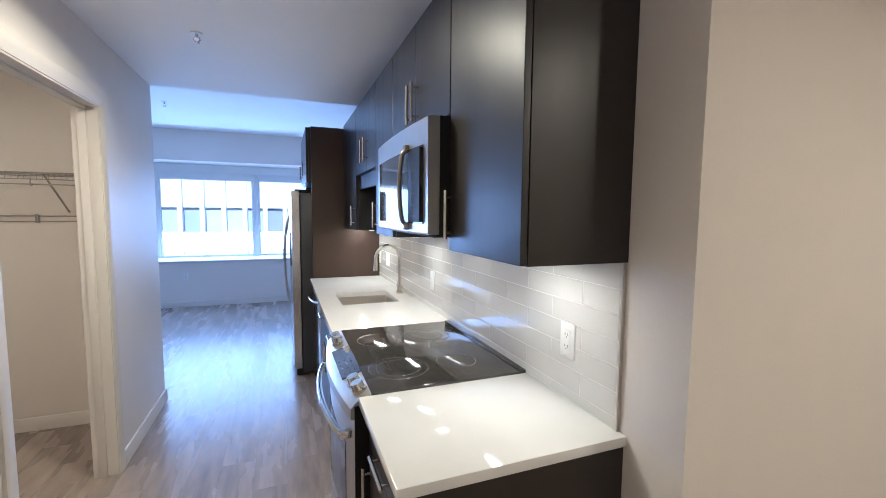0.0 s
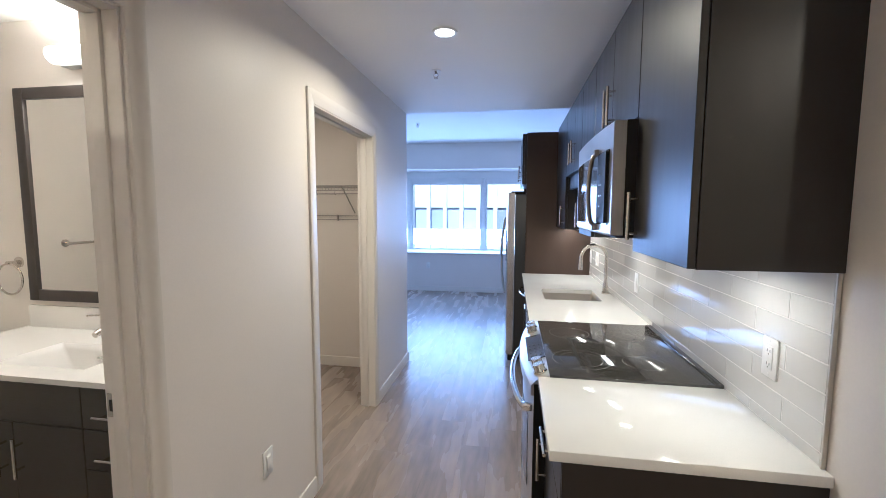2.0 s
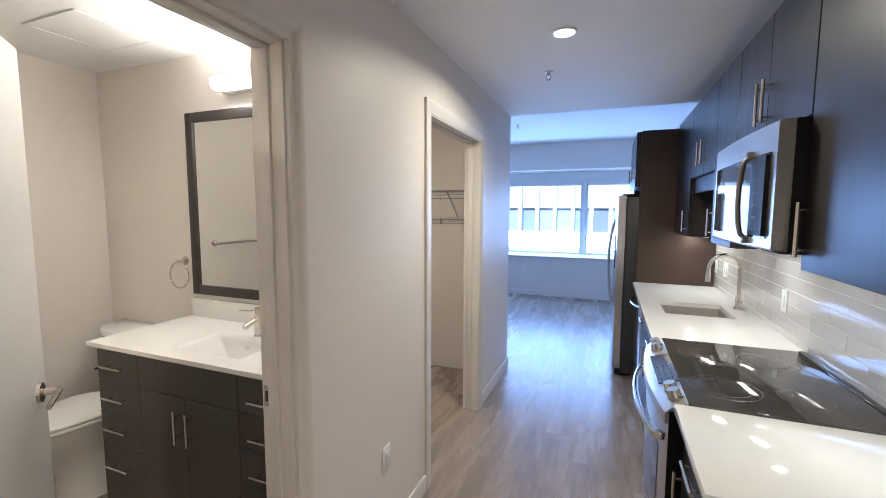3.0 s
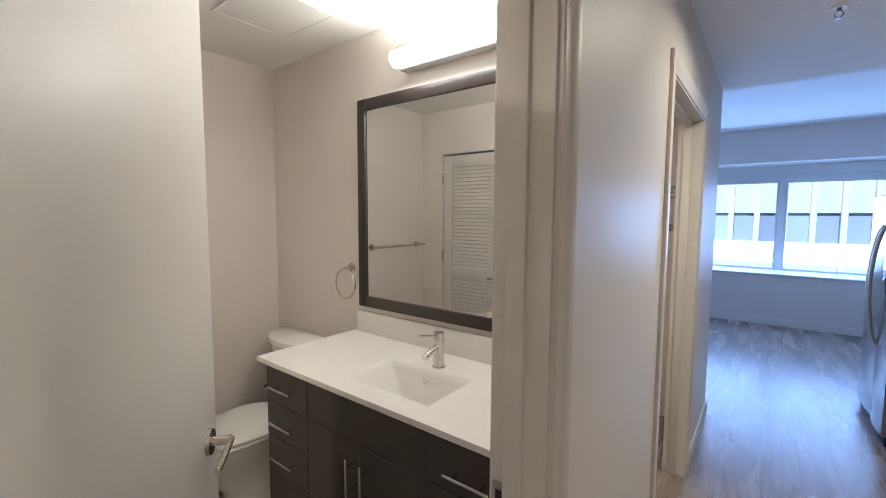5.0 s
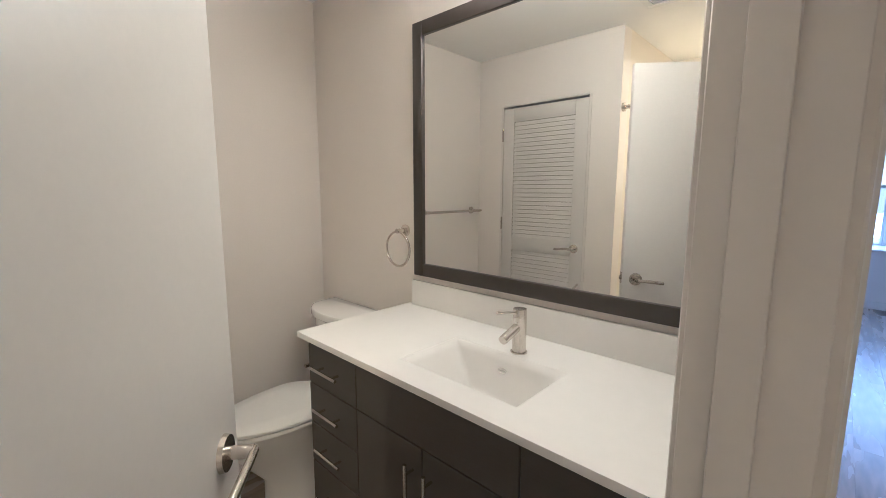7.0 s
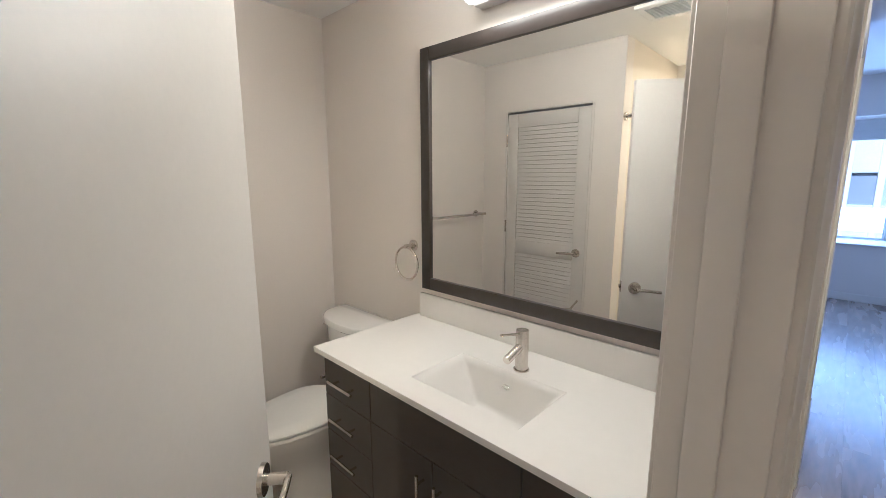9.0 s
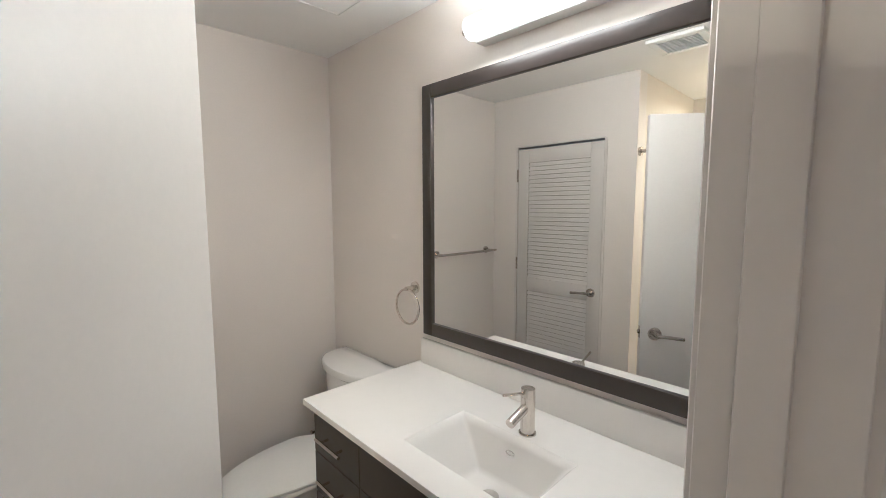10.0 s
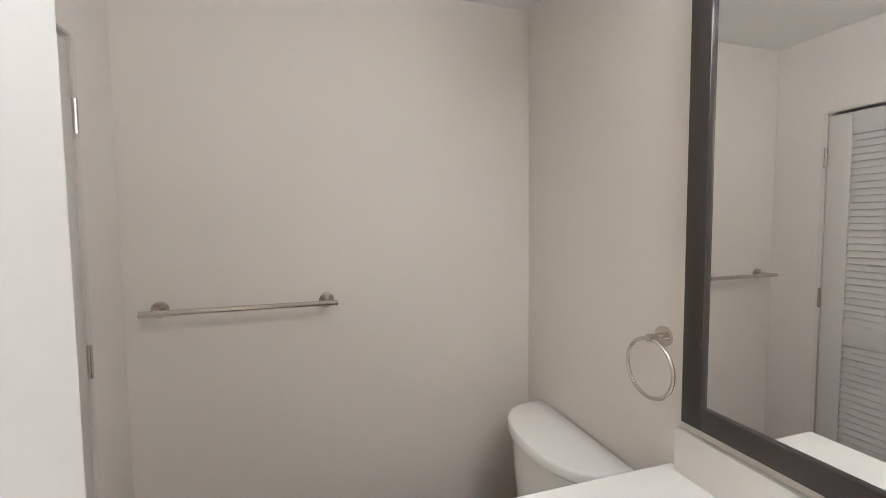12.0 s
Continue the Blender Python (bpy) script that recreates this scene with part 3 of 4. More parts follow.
sinkbase = thing("base_cabinet", (1.0, 3.4, 0), "dark espresso sink base cabinet with two doors", "cabinet", "kitchen base cabinets")
bm = bmesh.new()
bx(bm, CF, KIT_E, 2.943, 4.11, 0.10, 0.66)
bx(bm, CF, CF + 0.02, 2.943, 4.11, 0.66, CT0)
bx(bm, CF + 0.02, KIT_E, 2.943, 2.96, 0.66, CT0)
bx(bm, CF + 0.02, KIT_E, 4.09, 4.11, 0.66, CT0)
part("body", bm, M_CAB, sinkbase)
part("toe_kick", box(CF + 0.06, KIT_E, 2.943, 4.11, 0.0, 0.10), M_BLACK, sinkbase, "black recessed toe kick")
for y0, y1, yh in ((2.943, 3.42, 3.375), (3.42, 4.11, 3.465)):
    front = cabinet_door(sinkbase, DF, y0, y1, 0.735, CT0 - 0.004, "drawer_front")
    bar_pull(front, (DF, (y0 + y1) / 2, 0.805), 0.16, "y", WAY)
    door = cabinet_door(sinkbase, DF, y0, y1, 0.105, 0.735)
    bar_pull(door, (DF, yh, 0.63), 0.16, "z", WAY)

washer = thing("dishwasher", (1.0, 4.45, 0), "stainless steel dishwasher with a bowed handle", "dishwasher")
part("body", box(CF, KIT_E, 4.114, 4.752, 0.02, CT0 - 0.003), M_BLACK, washer, "dark dishwasher tub")
front = part("door", box(DF - 0.004, CF - 0.001, 4.118, 4.748, 0.11, CT0 - 0.008, 0.004), M_FRIDGE, washer)
bm = bmesh.new()
tube(bm, [(DF - 0.004 - 0.055 * math.sin(math.pi * k / 12) ** 0.6, 4.20 + 0.49 * k / 12, 0.80) for k in range(13)], 0.011, 12)
part("handle", bm, M_CHROME, front, "bright bowed bar handle")

single("worktop", box(0.646, KIT_E, 1.666, 2.156, CT0, CT1, 0.004), M_QUARTZ, "white quartz worktop beside the range", "worktop", (1.0, 1.9, CT0), "kitchen worktops")

# worktop with a cut-out for the sink
SX0, SX1, SY0, SY1 = 0.777, 1.158, 3.555, 3.960
bm = bmesh.new()
for a, b, c, d in ((0.646, SX0, 2.938, 4.76), (SX1, KIT_E, 2.938, 4.76), (SX0, SX1, 2.938, SY0), (SX0, SX1, SY1, 4.76)):
    bx(bm, a, b, c, d, CT0, CT1)
bmesh.ops.remove_doubles(bm, verts=bm.verts, dist=1e-5)
single("worktop", bm, M_QUARTZ, "white quartz worktop with an undermount sink cut-out", "worktop", (1.0, 3.7, CT0), "kitchen worktops")


def basin(x0, x1, y0, y1, top, deep, r, taper, wall=0.002):
    """An open bowl with rounded corners: loops from the rim down to the drain."""
    def loop(inset, z, rr):
        pts = []
        for cx, cy, a0 in ((x1 - inset - rr, y1 - inset - rr, 0), (x0 + inset + rr, y1 - inset - rr, 90), (x0 + inset + rr, y0 + inset + rr, 180), (x1 - inset - rr, y0 + inset + rr, 270)):
            pts += [(cx + rr * math.cos(radians(a0 + k * 15)), cy + rr * math.sin(radians(a0 + k * 15)), z) for k in range(7)]
        return pts
    loops = [loop(-0.02, top, r + 0.02), loop(0, top, r), loop(taper * 0.15, top - deep * 0.3, r), loop(taper * 0.5, top - deep * 0.8, r), loop(taper * 0.5 + 0.012, top - deep * 0.95, r * 0.9), loop(taper * 0.5 + 0.03, top - deep, r * 0.8)]
    bm = bmesh.new()
    loft(bm, loops, cap=False)
    bm.faces.new([v for v in bm.verts][-28:])
    return bm


sink = thing("kitchen_sink", (0.968, 3.757, CT0 - 0.2), "square undermount stainless steel kitchen sink", "sink")
part("bowl", basin(SX0 - 0.004, SX1 + 0.004, SY0 - 0.004, SY1 + 0.004, CT0 - 0.001, 0.20, 0.018, 0.02), M_SINK, sink)
bm = bmesh.new()
rod(bm, (0.968, 3.757, CT0 - 0.202), (0.968, 3.757, CT0 - 0.197), 0.042, 28)
part("drain", bm, M_CHROME, sink, "chrome drain")

tap = thing("kitchen_faucet", (1.235, 3.84, CT1), "brushed nickel gooseneck kitchen faucet with a pull-down spout", "faucet")
FX, FYY = 1.235, 3.84
bm = bmesh.new()
rod(bm, (FX, FYY, CT1), (FX, FYY, CT1 + 0.012), 0.027, 28)
rod(bm, (FX, FYY, CT1 + 0.010), (FX, FYY, CT1 + 0.085), 0.021, 28, 0.018)
part("base", bm, M_NICKEL, tap)
bm = bmesh.new()
pts = [(FX, FYY, CT1 + 0.08), (FX, FYY, CT1 + 0.17), (FX, FYY, CT1 + 0.26)]
pts += [(FX - 0.09 + 0.09 * math.cos(a), FYY - 0.01 * math.sin(a), CT1 + 0.27 + 0.09 * math.sin(a)) for a in (math.pi * k / 16 for k in range(17))]
pts += [(FX - 0.181, FYY, CT1 + 0.245)]
tube(bm, pts, 0.0125, 16)
part("spout", bm, M_NICKEL, tap)
bm = bmesh.new()
rod(bm, (FX - 0.181, FYY, CT1 + 0.25), (FX - 0.184, FYY, CT1 + 0.175), 0.0145, 20, 0.0165)
part("spray_head", bm, M_NICKEL, tap)
bm = bmesh.new()
rod(bm, (FX, FYY - 0.018, CT1 + 0.055), (FX, FYY - 0.042, CT1 + 0.058), 0.013, 18)
tube(bm, [(FX, FYY - 0.038, CT1 + 0.060), (FX - 0.004, FYY - 0.052, CT1 + 0.085), (FX - 0.008, FYY - 0.060, CT1 + 0.125)], 0.0055, 10)
part("lever", bm, M_NICKEL, tap)

# range
RY0, RY1 = 2.160, 2.934
stove = thing("range", (0.98, 2.53, 0), "stainless steel slide-in electric range with a black glass cooktop", "range")
part("body", box(0.665, KIT_E - 0.012, RY0, RY1, 0.03, 0.895, 0.003), M_BLACK, stove, "black enamelled range body")
bm = bmesh.new()
bx(bm, 0.690, KIT_E - 0.012, RY0 - 0.004, RY1 + 0.004, 0.905, 0.922, 0.003)
bx(bm, KIT_E - 0.040, KIT_E - 0.012, RY0 - 0.004, RY1 + 0.004, 0.920, 0.925, 0.002)
top = part("cooktop", bm, M_COOKTOP, stove, "glossy black glass cooktop")
for cx, cy, radii in ((0.83, 2.345, (0.115, 0.085)), (0.83, 2.72, (0.095,)), (1.07, 2.345, (0.080,)), (1.07, 2.72, (0.110, 0.075))):
    bm = bmesh.new()
    for r in radii:
        inner = [(cx + (r - 0.0022) * math.cos(a), cy + (r - 0.0022) * math.sin(a), 0.9224) for a in (k * math.tau / 56 for k in range(56))]
        outer = [(cx + r * math.cos(a), cy + r * math.sin(a), 0.9224) for a in (k * math.tau / 56 for k in range(56))]
        loft(bm, [inner, outer], cap=False)
    part("burner_ring", bm, M_RING, top, "grey printed burner ring")
# bowed control panel
bm = bmesh.new()
loops = []
for k in range(17):
    y = RY0 + 0.004 + (RY1 - RY0 - 0.008) * k / 16
    bow = 0.034 * (1 - (2 * k / 16 - 1) ** 2)
    loops.append([(0.700, y, 0.921), (0.640 - bow, y, 0.893), (0.622 - bow, y, 0.872), (0.622 - bow, y, 0.835), (0.70, y, 0.825)])
loft(bm, loops)
panel = part("control_panel", bm, M_STEEL, stove, "brushed steel bowed control panel")


def on_panel(y, u):
    """A point on the sloping panel, u from its upper (0) to its lower edge (1), and the slope's normal."""
    bow = 0.034 * (1 - (2 * (y - RY0) / (RY1 - RY0) - 1) ** 2)
    a, b = Vector((0.700, y, 0.921)), Vector((0.640 - bow, y, 0.893))
    n = Vector((-(a.z - b.z), 0, a.x - b.x)).normalized()
    return a.lerp(b, u), n


for y in (2.225, 2.285, 2.77, 2.845):
    p, n = on_panel(y, 0.55)
    bm = bmesh.new()
    rod(bm, p - n * 0.002, p + n * 0.007, 0.027, 28)
    rod(bm, p + n * 0.006, p + n * 0.034, 0.0225, 28, 0.0205)
    knob = part("knob", bm, M_NICKEL, panel, "satin steel control knob")
bm = bmesh.new()
p0, n = on_panel(2.36, 0.12)
p1, _ = on_panel(2.36, 0.92)
q0, _ = on_panel(2.68, 0.12)
q1, _ = on_panel(2.68, 0.92)
loft(bm, [[v + n * 0.001 for v in (p0, q0, q1, p1)], [v + n * 0.005 for v in (p0, q0, q1, p1)]])
part("touch_panel", bm, M_BLACKGLASS, panel, "black glass touch panel with a display")
for k in range(4):
    for j in range(3):
        p, n = on_panel(2.40 + 0.045 * k, 0.28 + 0.22 * j)
        bm = bmesh.new()
        bmesh.ops.create_cube(bm, size=1, matrix=Matrix.Translation(p + n * 0.0055) @ Matrix.Diagonal((0.006, 0.014, 0.001, 1)))
        part("key_mark", bm, M_RING, panel)
# bowed oven door
bm = bmesh.new()
loops = []
for k in range(17):
    y = RY0 + 0.004 + (RY1 - RY0 - 0.008) * k / 16
    bow = 0.030 * (1 - (2 * k / 16 - 1) ** 2)
    loops.append([(0.664, y, 0.822), (0.640 - bow, y, 0.820), (0.636 - bow, y, 0.815), (0.636 - bow, y, 0.285), (0.640 - bow, y, 0.28), (0.664, y, 0.28)])
loft(bm, loops)
oven = part("oven_door", bm, M_STEEL, stove, "brushed steel oven door")
bm = bmesh.new()
loops = []
for k in range(13):
    y = RY0 + 0.12 + (RY1 - RY0 - 0.24) * k / 12
    bow = 0.030 * (1 - (2 * (y - RY0) / (RY1 - RY0) - 1) ** 2)
    loops.append([(0.640 - bow, y, 0.70), (0.634 - bow, y, 0.70), (0.634 - bow, y, 0.40), (0.640 - bow, y, 0.40)])
loft(bm, loops)
part("oven_window", bm, M_BLACKGLASS, oven, "black oven window")
bm = bmesh.new()
tube(bm, [(0.60 - 0.045 * math.sin(math.pi * k / 16) ** 0.7, RY0 + 0.04 + (RY1 - RY0 - 0.08) * k / 16, 0.772) for k in range(17)], 0.0125, 14)
for y in (RY0 + 0.045, RY1 - 0.045):
    bx(bm, 0.590, 0.645, y - 0.014, y + 0.014, 0.758, 0.786, 0.004)
part("handle", bm, M_CHROME, oven, "bright bowed oven handle")
bm = bmesh.new()
loops = []
for k in range(17):
    y = RY0 + 0.004 + (RY1 - RY0 - 0.008) * k / 16
    bow = 0.030 * (1 - (2 * k / 16 - 1) ** 2)
    loops.append([(0.664, y, 0.272), (0.640 - bow, y, 0.270), (0.638 - bow, y, 0.09), (0.664, y, 0.085)])
loft(bm, loops)
bottom = part("storage_drawer", bm, M_STEEL, stove, "brushed steel storage drawer")
for y0, y1 in ((RY0 - 0.001, RY0 + 0.0035), (RY1 - 0.0035, RY1 + 0.001)):
    part("side_trim", box(0.634, 0.700, y0, y1, 0.03, 0.880, 0.001, 1), M_BLACK, stove, "black range side edge")
for y in (RY0 + 0.05, RY1 - 0.05):
    bm = bmesh.new()
    rod(bm, (0.72, y, 0), (0.72, y, 0.035), 0.018, 14)
    part("foot", bm, M_BLACK, stove)

# wall cabinets
def wall_cabinet(y0, y1, z0, z1, label, front=UF, depth=KIT_E):
    ob = thing("wall_cabinet", ((front + depth) / 2, (y0 + y1) / 2, z0), label, "cabinet", "kitchen wall cabinets")
    part("body", box(front + 0.019, depth, y0, y1, z0, z1, 0.001, 1), M_CAB, ob)
    return ob


near = wall_cabinet(1.690, 2.152, UB, UT, "tall dark espresso wall cabinet at the end of the row")
door = cabinet_door(near, UF - 0.001, 1.690, 2.152, UB, UT)
bar_pull(door, (UF, 2.110, 1.508), 0.16, "z", WAY)
over = wall_cabinet(2.156, 2.934, 1.842, UT, "dark espresso wall cabinet above the microwave with two doors")
for y0, y1, yh in ((2.156, 2.545, 2.505), (2.545, 2.934, 2.575)):
    door = cabinet_door(over, UF - 0.001, y0, y1, 1.842, UT)
    bar_pull(door, (UF, yh, 1.965), 0.16, "z", WAY)
beside = wall_cabinet(2.938, 3.345, UB, UT, "dark espresso wall cabinet beside the microwave")
door = cabinet_door(beside, UF - 0.001, 2.938, 3.345, UB, UT)
bar_pull(door, (UF, 3.295, 1.500), 0.15, "z", WAY)
mid = wall_cabinet(3.348, 4.090, 1.790, UT, "short dark espresso wall cabinet above the sink with two doors")
for y0, y1, yh in ((3.348, 3.655, 3.600), (3.655, 4.090, 3.72)):
    door = cabinet_door(mid, UF - 0.001, y0, y1, 1.790, UT)
    bar_pull(door, (UF, yh, 1.925), 0.15, "z", WAY)
part("valance", box(UF + 0.030, UF + 0.048, 3.349, 4.089, 1.690, 1.789, 0.001, 1), M_CAB, mid)
far = wall_cabinet(4.093, 4.757, UB - 0.01, UT, "dark espresso wall cabinet beside the refrigerator panel")
door = cabinet_door(far, UF - 0.001, 4.093, 4.757, UB - 0.01, UT)
bar_pull(door, (UF, 4.14, 1.490), 0.15, "z", WAY)

for y0, y1, z, _ in UNDER:
    light = thing("under_cabinet_light", (1.10, (y0 + y1) / 2, z), "slim white light strip under the wall cabinet, switched on", "cabinet light", "under-cabinet lights")
    part("housing", box(1.075, 1.125, y0, y1, z - 0.006, z, 0.001), M_PLASTIC, light)
    part("diffuser", box(1.083, 1.117, y0 + 0.01, y1 - 0.01, z - 0.0075, z - 0.0055), M_STRIP, light, "glowing strip diffuser")

# microwave
mw = thing("microwave", (1.09, 2.53, 1.425), "stainless steel over-the-range microwave with a bowed handle", "microwave")
part("body", box(0.925, KIT_E, 2.160, 2.930, 1.435, 1.838, 0.003), M_BLACK, mw, "black microwave case")
bm = bmesh.new()
loops = []
for k in range(15):
    y = 2.160 + 0.770 * k / 14
    bow = 0.014 * (1 - (2 * k / 14 - 1) ** 2)
    loops.append([(0.924, y, 1.836), (0.888 - bow, y, 1.836), (0.882 - bow, y, 1.830), (0.882 - bow, y, 1.446), (0.888 - bow, y, 1.440), (0.924, y, 1.440)])
loft(bm, loops)
mdoor = part("door", bm, M_STEEL, mw, "brushed steel microwave front")
bm = bmesh.new()
loops = []
for k in range(11):
    y = 2.200 + (2.875 - 2.200) * k / 10
    bow = 0.014 * (1 - (2 * (y - 2.160) / 0.770 - 1) ** 2)
    loops.append([(0.884 - bow, y, 1.745), (0.879 - bow, y, 1.745), (0.879 - bow, y, 1.475), (0.884 - bow, y, 1.475)])
loft(bm, loops)
part("glass", bm, M_BLACKGLASS, mdoor, "dark glass window and key pad")
part("key_pad", box(0.8665, 0.8775, 2.206, 2.345, 1.482, 1.738, 0.001, 1), M_BLACK, mdoor, "matte black key pad")
bm = bmesh.new()
tube(bm, [(0.868 - 0.030 * math.sin(math.pi * k / 18) ** 0.32, 2.36, 1.465 + 0.285 * k / 18) for k in range(19)], 0.0085, 12)
for z in (1.462, 1.752):
    bx(bm, 0.854, 0.886, 2.346, 2.374, z - 0.012, z + 0.012, 0.003)
part("handle", bm, M_BRONZE, mdoor, "dark satin bowed door handle")
part("vent_panel", box(0.905, KIT_E - 0.02, 2.17, 2.89, 1.430, 1.436, 0.002), M_SIDE, mw, "dark underside with filters")
for j in range(5):
    for k in range(2):
        part("key_mark", box(0.8655, 0.867, 2.262 + 0.03 * k, 2.274 + 0.03 * k, 1.50 + 0.04 * j, 1.506 + 0.04 * j), M_RING, mdoor)

# refrigerator and its surround
# Both panels carry the lit tone in their base colour.
single("fridge_panel", box(0.672, KIT_E, 4.762, 4.782, 0, 2.268, 0.0015, 1), M_CAB_LIT, "tall dark espresso side panel beside the refrigerator", "cabinet panel", (0.97, 4.77, 0))
single("fridge_panel", box(0.672, KIT_E, 5.725, 5.745, 0, 2.268, 0.0015, 1), M_CAB_LIT, "tall dark espresso side panel past the refrigerator", "cabinet panel", (0.97, 5.73, 0))
top = thing("wall_cabinet", (0.95, 5.25, 1.78), "deep dark espresso cabinet above the refrigerator with two doors", "cabinet", "kitchen wall cabinets")
part("body", box(0.650, KIT_E, 4.783, 5.724, 1.78, 2.262), M_CAB, top)
for y0, y1, yh in ((4.783, 5.254, 4.83), (5.254, 5.724, 5.31)):
    door = cabinet_door(top, 0.630, y0, y1, 1.78, 2.262)
    bar_pull(door, (0.630, yh, 1.90), 0.13, "z", WAY)
fridge = thing("refrigerator", (0.9, 5.25, 0), "stainless steel side-by-side refrigerator with dark sides", "refrigerator")
part("body", box(0.575, KIT_E - 0.03, 4.800, 5.710, 0.03, 1.685, 0.004), M_SIDE, fridge, "dark grey case")
for y0, y1 in ((4.802, 5.160), (5.166, 5.708)):
    bm = bmesh.new()
    loops = []
    for k in range(13):
        y = y0 + (y1 - y0) * k / 12
        bow = 0.016 * (1 - (2 * k / 12 - 1) ** 2)
        loops.append([(0.566, y, 1.702), (0.512 - bow, y, 1.702), (0.500 - bow, y, 1.694), (0.500 - bow, y, 0.085), (0.508 - bow, y, 0.075), (0.566, y, 0.075)])
    loft(bm, loops)
    door = part("door", bm, M_FRIDGE, fridge, "brushed steel door")
    yh = 5.130 if y0 < 5.0 else 5.197
    bm = bmesh.new()
    tube(bm, [(0.495 - 0.062 * math.sin(math.pi * k / 20) ** 0.55, yh, 0.62 + 0.86 * k / 20) for k in range(21)], 0.013, 12)
    part("handle", bm, M_STEEL, door, "steel bowed handle")
part("dispenser", box(0.483, 0.500, 4.88, 5.06, 1.02, 1.33, 0.004), M_BLACKGLASS, fridge, "black water dispenser")
part("kick_grille", box(0.52, 0.60, 4.805, 5.705, 0.012, 0.07, 0.003), M_BLACK, fridge, "black kick grille")
for y in (4.85, 5.66):
    bm = bmesh.new()
    rod(bm, (0.56, y, 0), (0.56, y, 0.03), 0.02, 12)
    part("foot", bm, M_BLACK, fridge)
part("hinge_cover", box(0.53, 0.66, 4.805, 4.855, 1.684, 1.715, 0.004), M_BLACK, fridge, "black hinge cover")

# ---- the closet ----
shelf = thing("wire_shelf", (-1.4, 4.41, 1.73), "grey coated wire closet shelf with a hanging rail", "wire shelf")
bm = bmesh.new()
for y, z in ((4.100, 1.738), (4.100, 1.698), (4.25, 1.738), (4.402, 1.738)):
    rod(bm, (-2.19, y, z), (-0.64, y, z), 0.0032, 8)
for k in range(52):
    x = -2.17 + k * 0.0295
    tube(bm, [(x, 4.405, 1.742), (x, 4.104, 1.742), (x, 4.096, 1.734), (x, 4.096, 1.697)], 0.0016, 5)
part("wire_deck", bm, M_WIRE, shelf)
bm = bmesh.new()
rod(bm, (-2.19, 4.11, 1.668), (-0.64, 4.11, 1.668), 0.0045, 8)
part("hanging_rail", bm, M_WIRE, shelf, "grey hanging rail")
for x in (-1.75, -1.44, -1.30, -1.16, -0.99):
    bm = bmesh.new()
    tube(bm, [(x, 4.10, 1.701), (x, 4.092, 1.673), (x, 4.100, 1.657), (x, 4.115, 1.663)], 0.0035, 7)
    part("hook", bm, M_WIRE, shelf)
for x in (-1.75, -0.93):
    bm = bmesh.new()
    tube(bm, [(x, 4.102, 1.733), (x + 0.002, 4.402, 1.50)], 0.006, 8)
    part("brace", bm, M_WIRE, shelf, "grey diagonal brace")
rail = thing("wire_shelf", (-1.4, 4.40, 1.43), "second grey wire rail below the closet shelf", "wire shelf")
for z in (1.472, 1.437):
    bm = bmesh.new()
    rod(bm, (-2.19, 4.398, z), (-0.64, 4.398, z), 0.0032, 8)
    part("rail", bm, M_WIRE, rail)
for x in (-1.9, -1.5, -1.1, -0.75):
    part("clip", box(x - 0.008, x + 0.008, 4.390, 4.410, 1.427, 1.482, 0.002), M_WIRE, rail, "grey wall clip")

# ---- the bathroom ----
DA = math.degrees(math.atan2(1.352 - 0.835, -1.268 + 0.622))
door = thing("door_1", (0, 0, 0), "white flush bathroom door standing half open", "door", kind="structure", m=pose(-0.622, 0.835, 0, 0, 0, DA))
DL = 0.827
part("leaf", box(0, DL, 0, 0.035, 0.012, 2.042, 0.002), M_DOOR, door)


def lever_set(parent, x, z, y, s, way, material=M_NICKEL):
    """A round rose with a lever; s: the side that it stands out to along y, way: along x to which the lever points."""
    bm = bmesh.new()
    rod(bm, (x, y, z), (x, y + s * 0.009, z), 0.032, 32, 0.030)
    rod(bm, (x, y + s * 0.006, z), (x, y + s * 0.050, z), 0.0115, 20)
    tube(bm, [(x - way * 0.006, y + s * 0.050, z), (x + way * 0.03, y + s * 0.052, z), (x + way * 0.118, y + s * 0.050, z - 0.010)], 0.0068, 14, flat=1.25)
    return part("lever_handle", bm, material, parent, "satin nickel lever handle")


lever_set(door, DL - 0.066, 0.990, 0.0, -1, -1)
lever_set(door, DL - 0.066, 0.990, 0.035, 1, -1)
part("latch_plate", box(DL - 0.001, DL + 0.0016, 0.006, 0.029, 0.965, 1.025, 0.0006, 1), M_NICKEL, door, "satin nickel latch plate")
bm = bmesh.new()
bx(bm, DL, DL + 0.010, 0.011, 0.024, 0.985, 1.005, 0.003)
part("latch_bolt", bm, M_NICKEL, door)
for z in (0.25, 1.05, 1.80):
    bm = bmesh.new()
    rod(bm, (-0.004, 0.038, z - 0.05), (-0.004, 0.038, z + 0.05), 0.006, 12)
    part("hinge", bm, M_NICKEL, door, "satin nickel hinge")

# louvered closet door
ld = thing("door_2", ((LD0 + LD1) / 2, BATH_S - 0.03, 0), "white louvered door with a satin nickel lever, closed", "door", kind="structure")
LY0, LY1 = BATH_S - 0.038, BATH_S - 0.003
bm = bmesh.new()
for x0, x1, z0, z1 in ((LD0, LD0 + 0.088, 0.012, 2.026), (LD1 - 0.090, LD1, 0.012, 2.026), (LD0 + 0.088, LD1 - 0.090, 1.928, 2.026), (LD0 + 0.088, LD1 - 0.090, 0.995, 1.095), (LD0 + 0.088, LD1 - 0.090, 0.012, 0.22)):
    bx(bm, x0, x1, LY0, LY1, z0, z1, 0.0025)
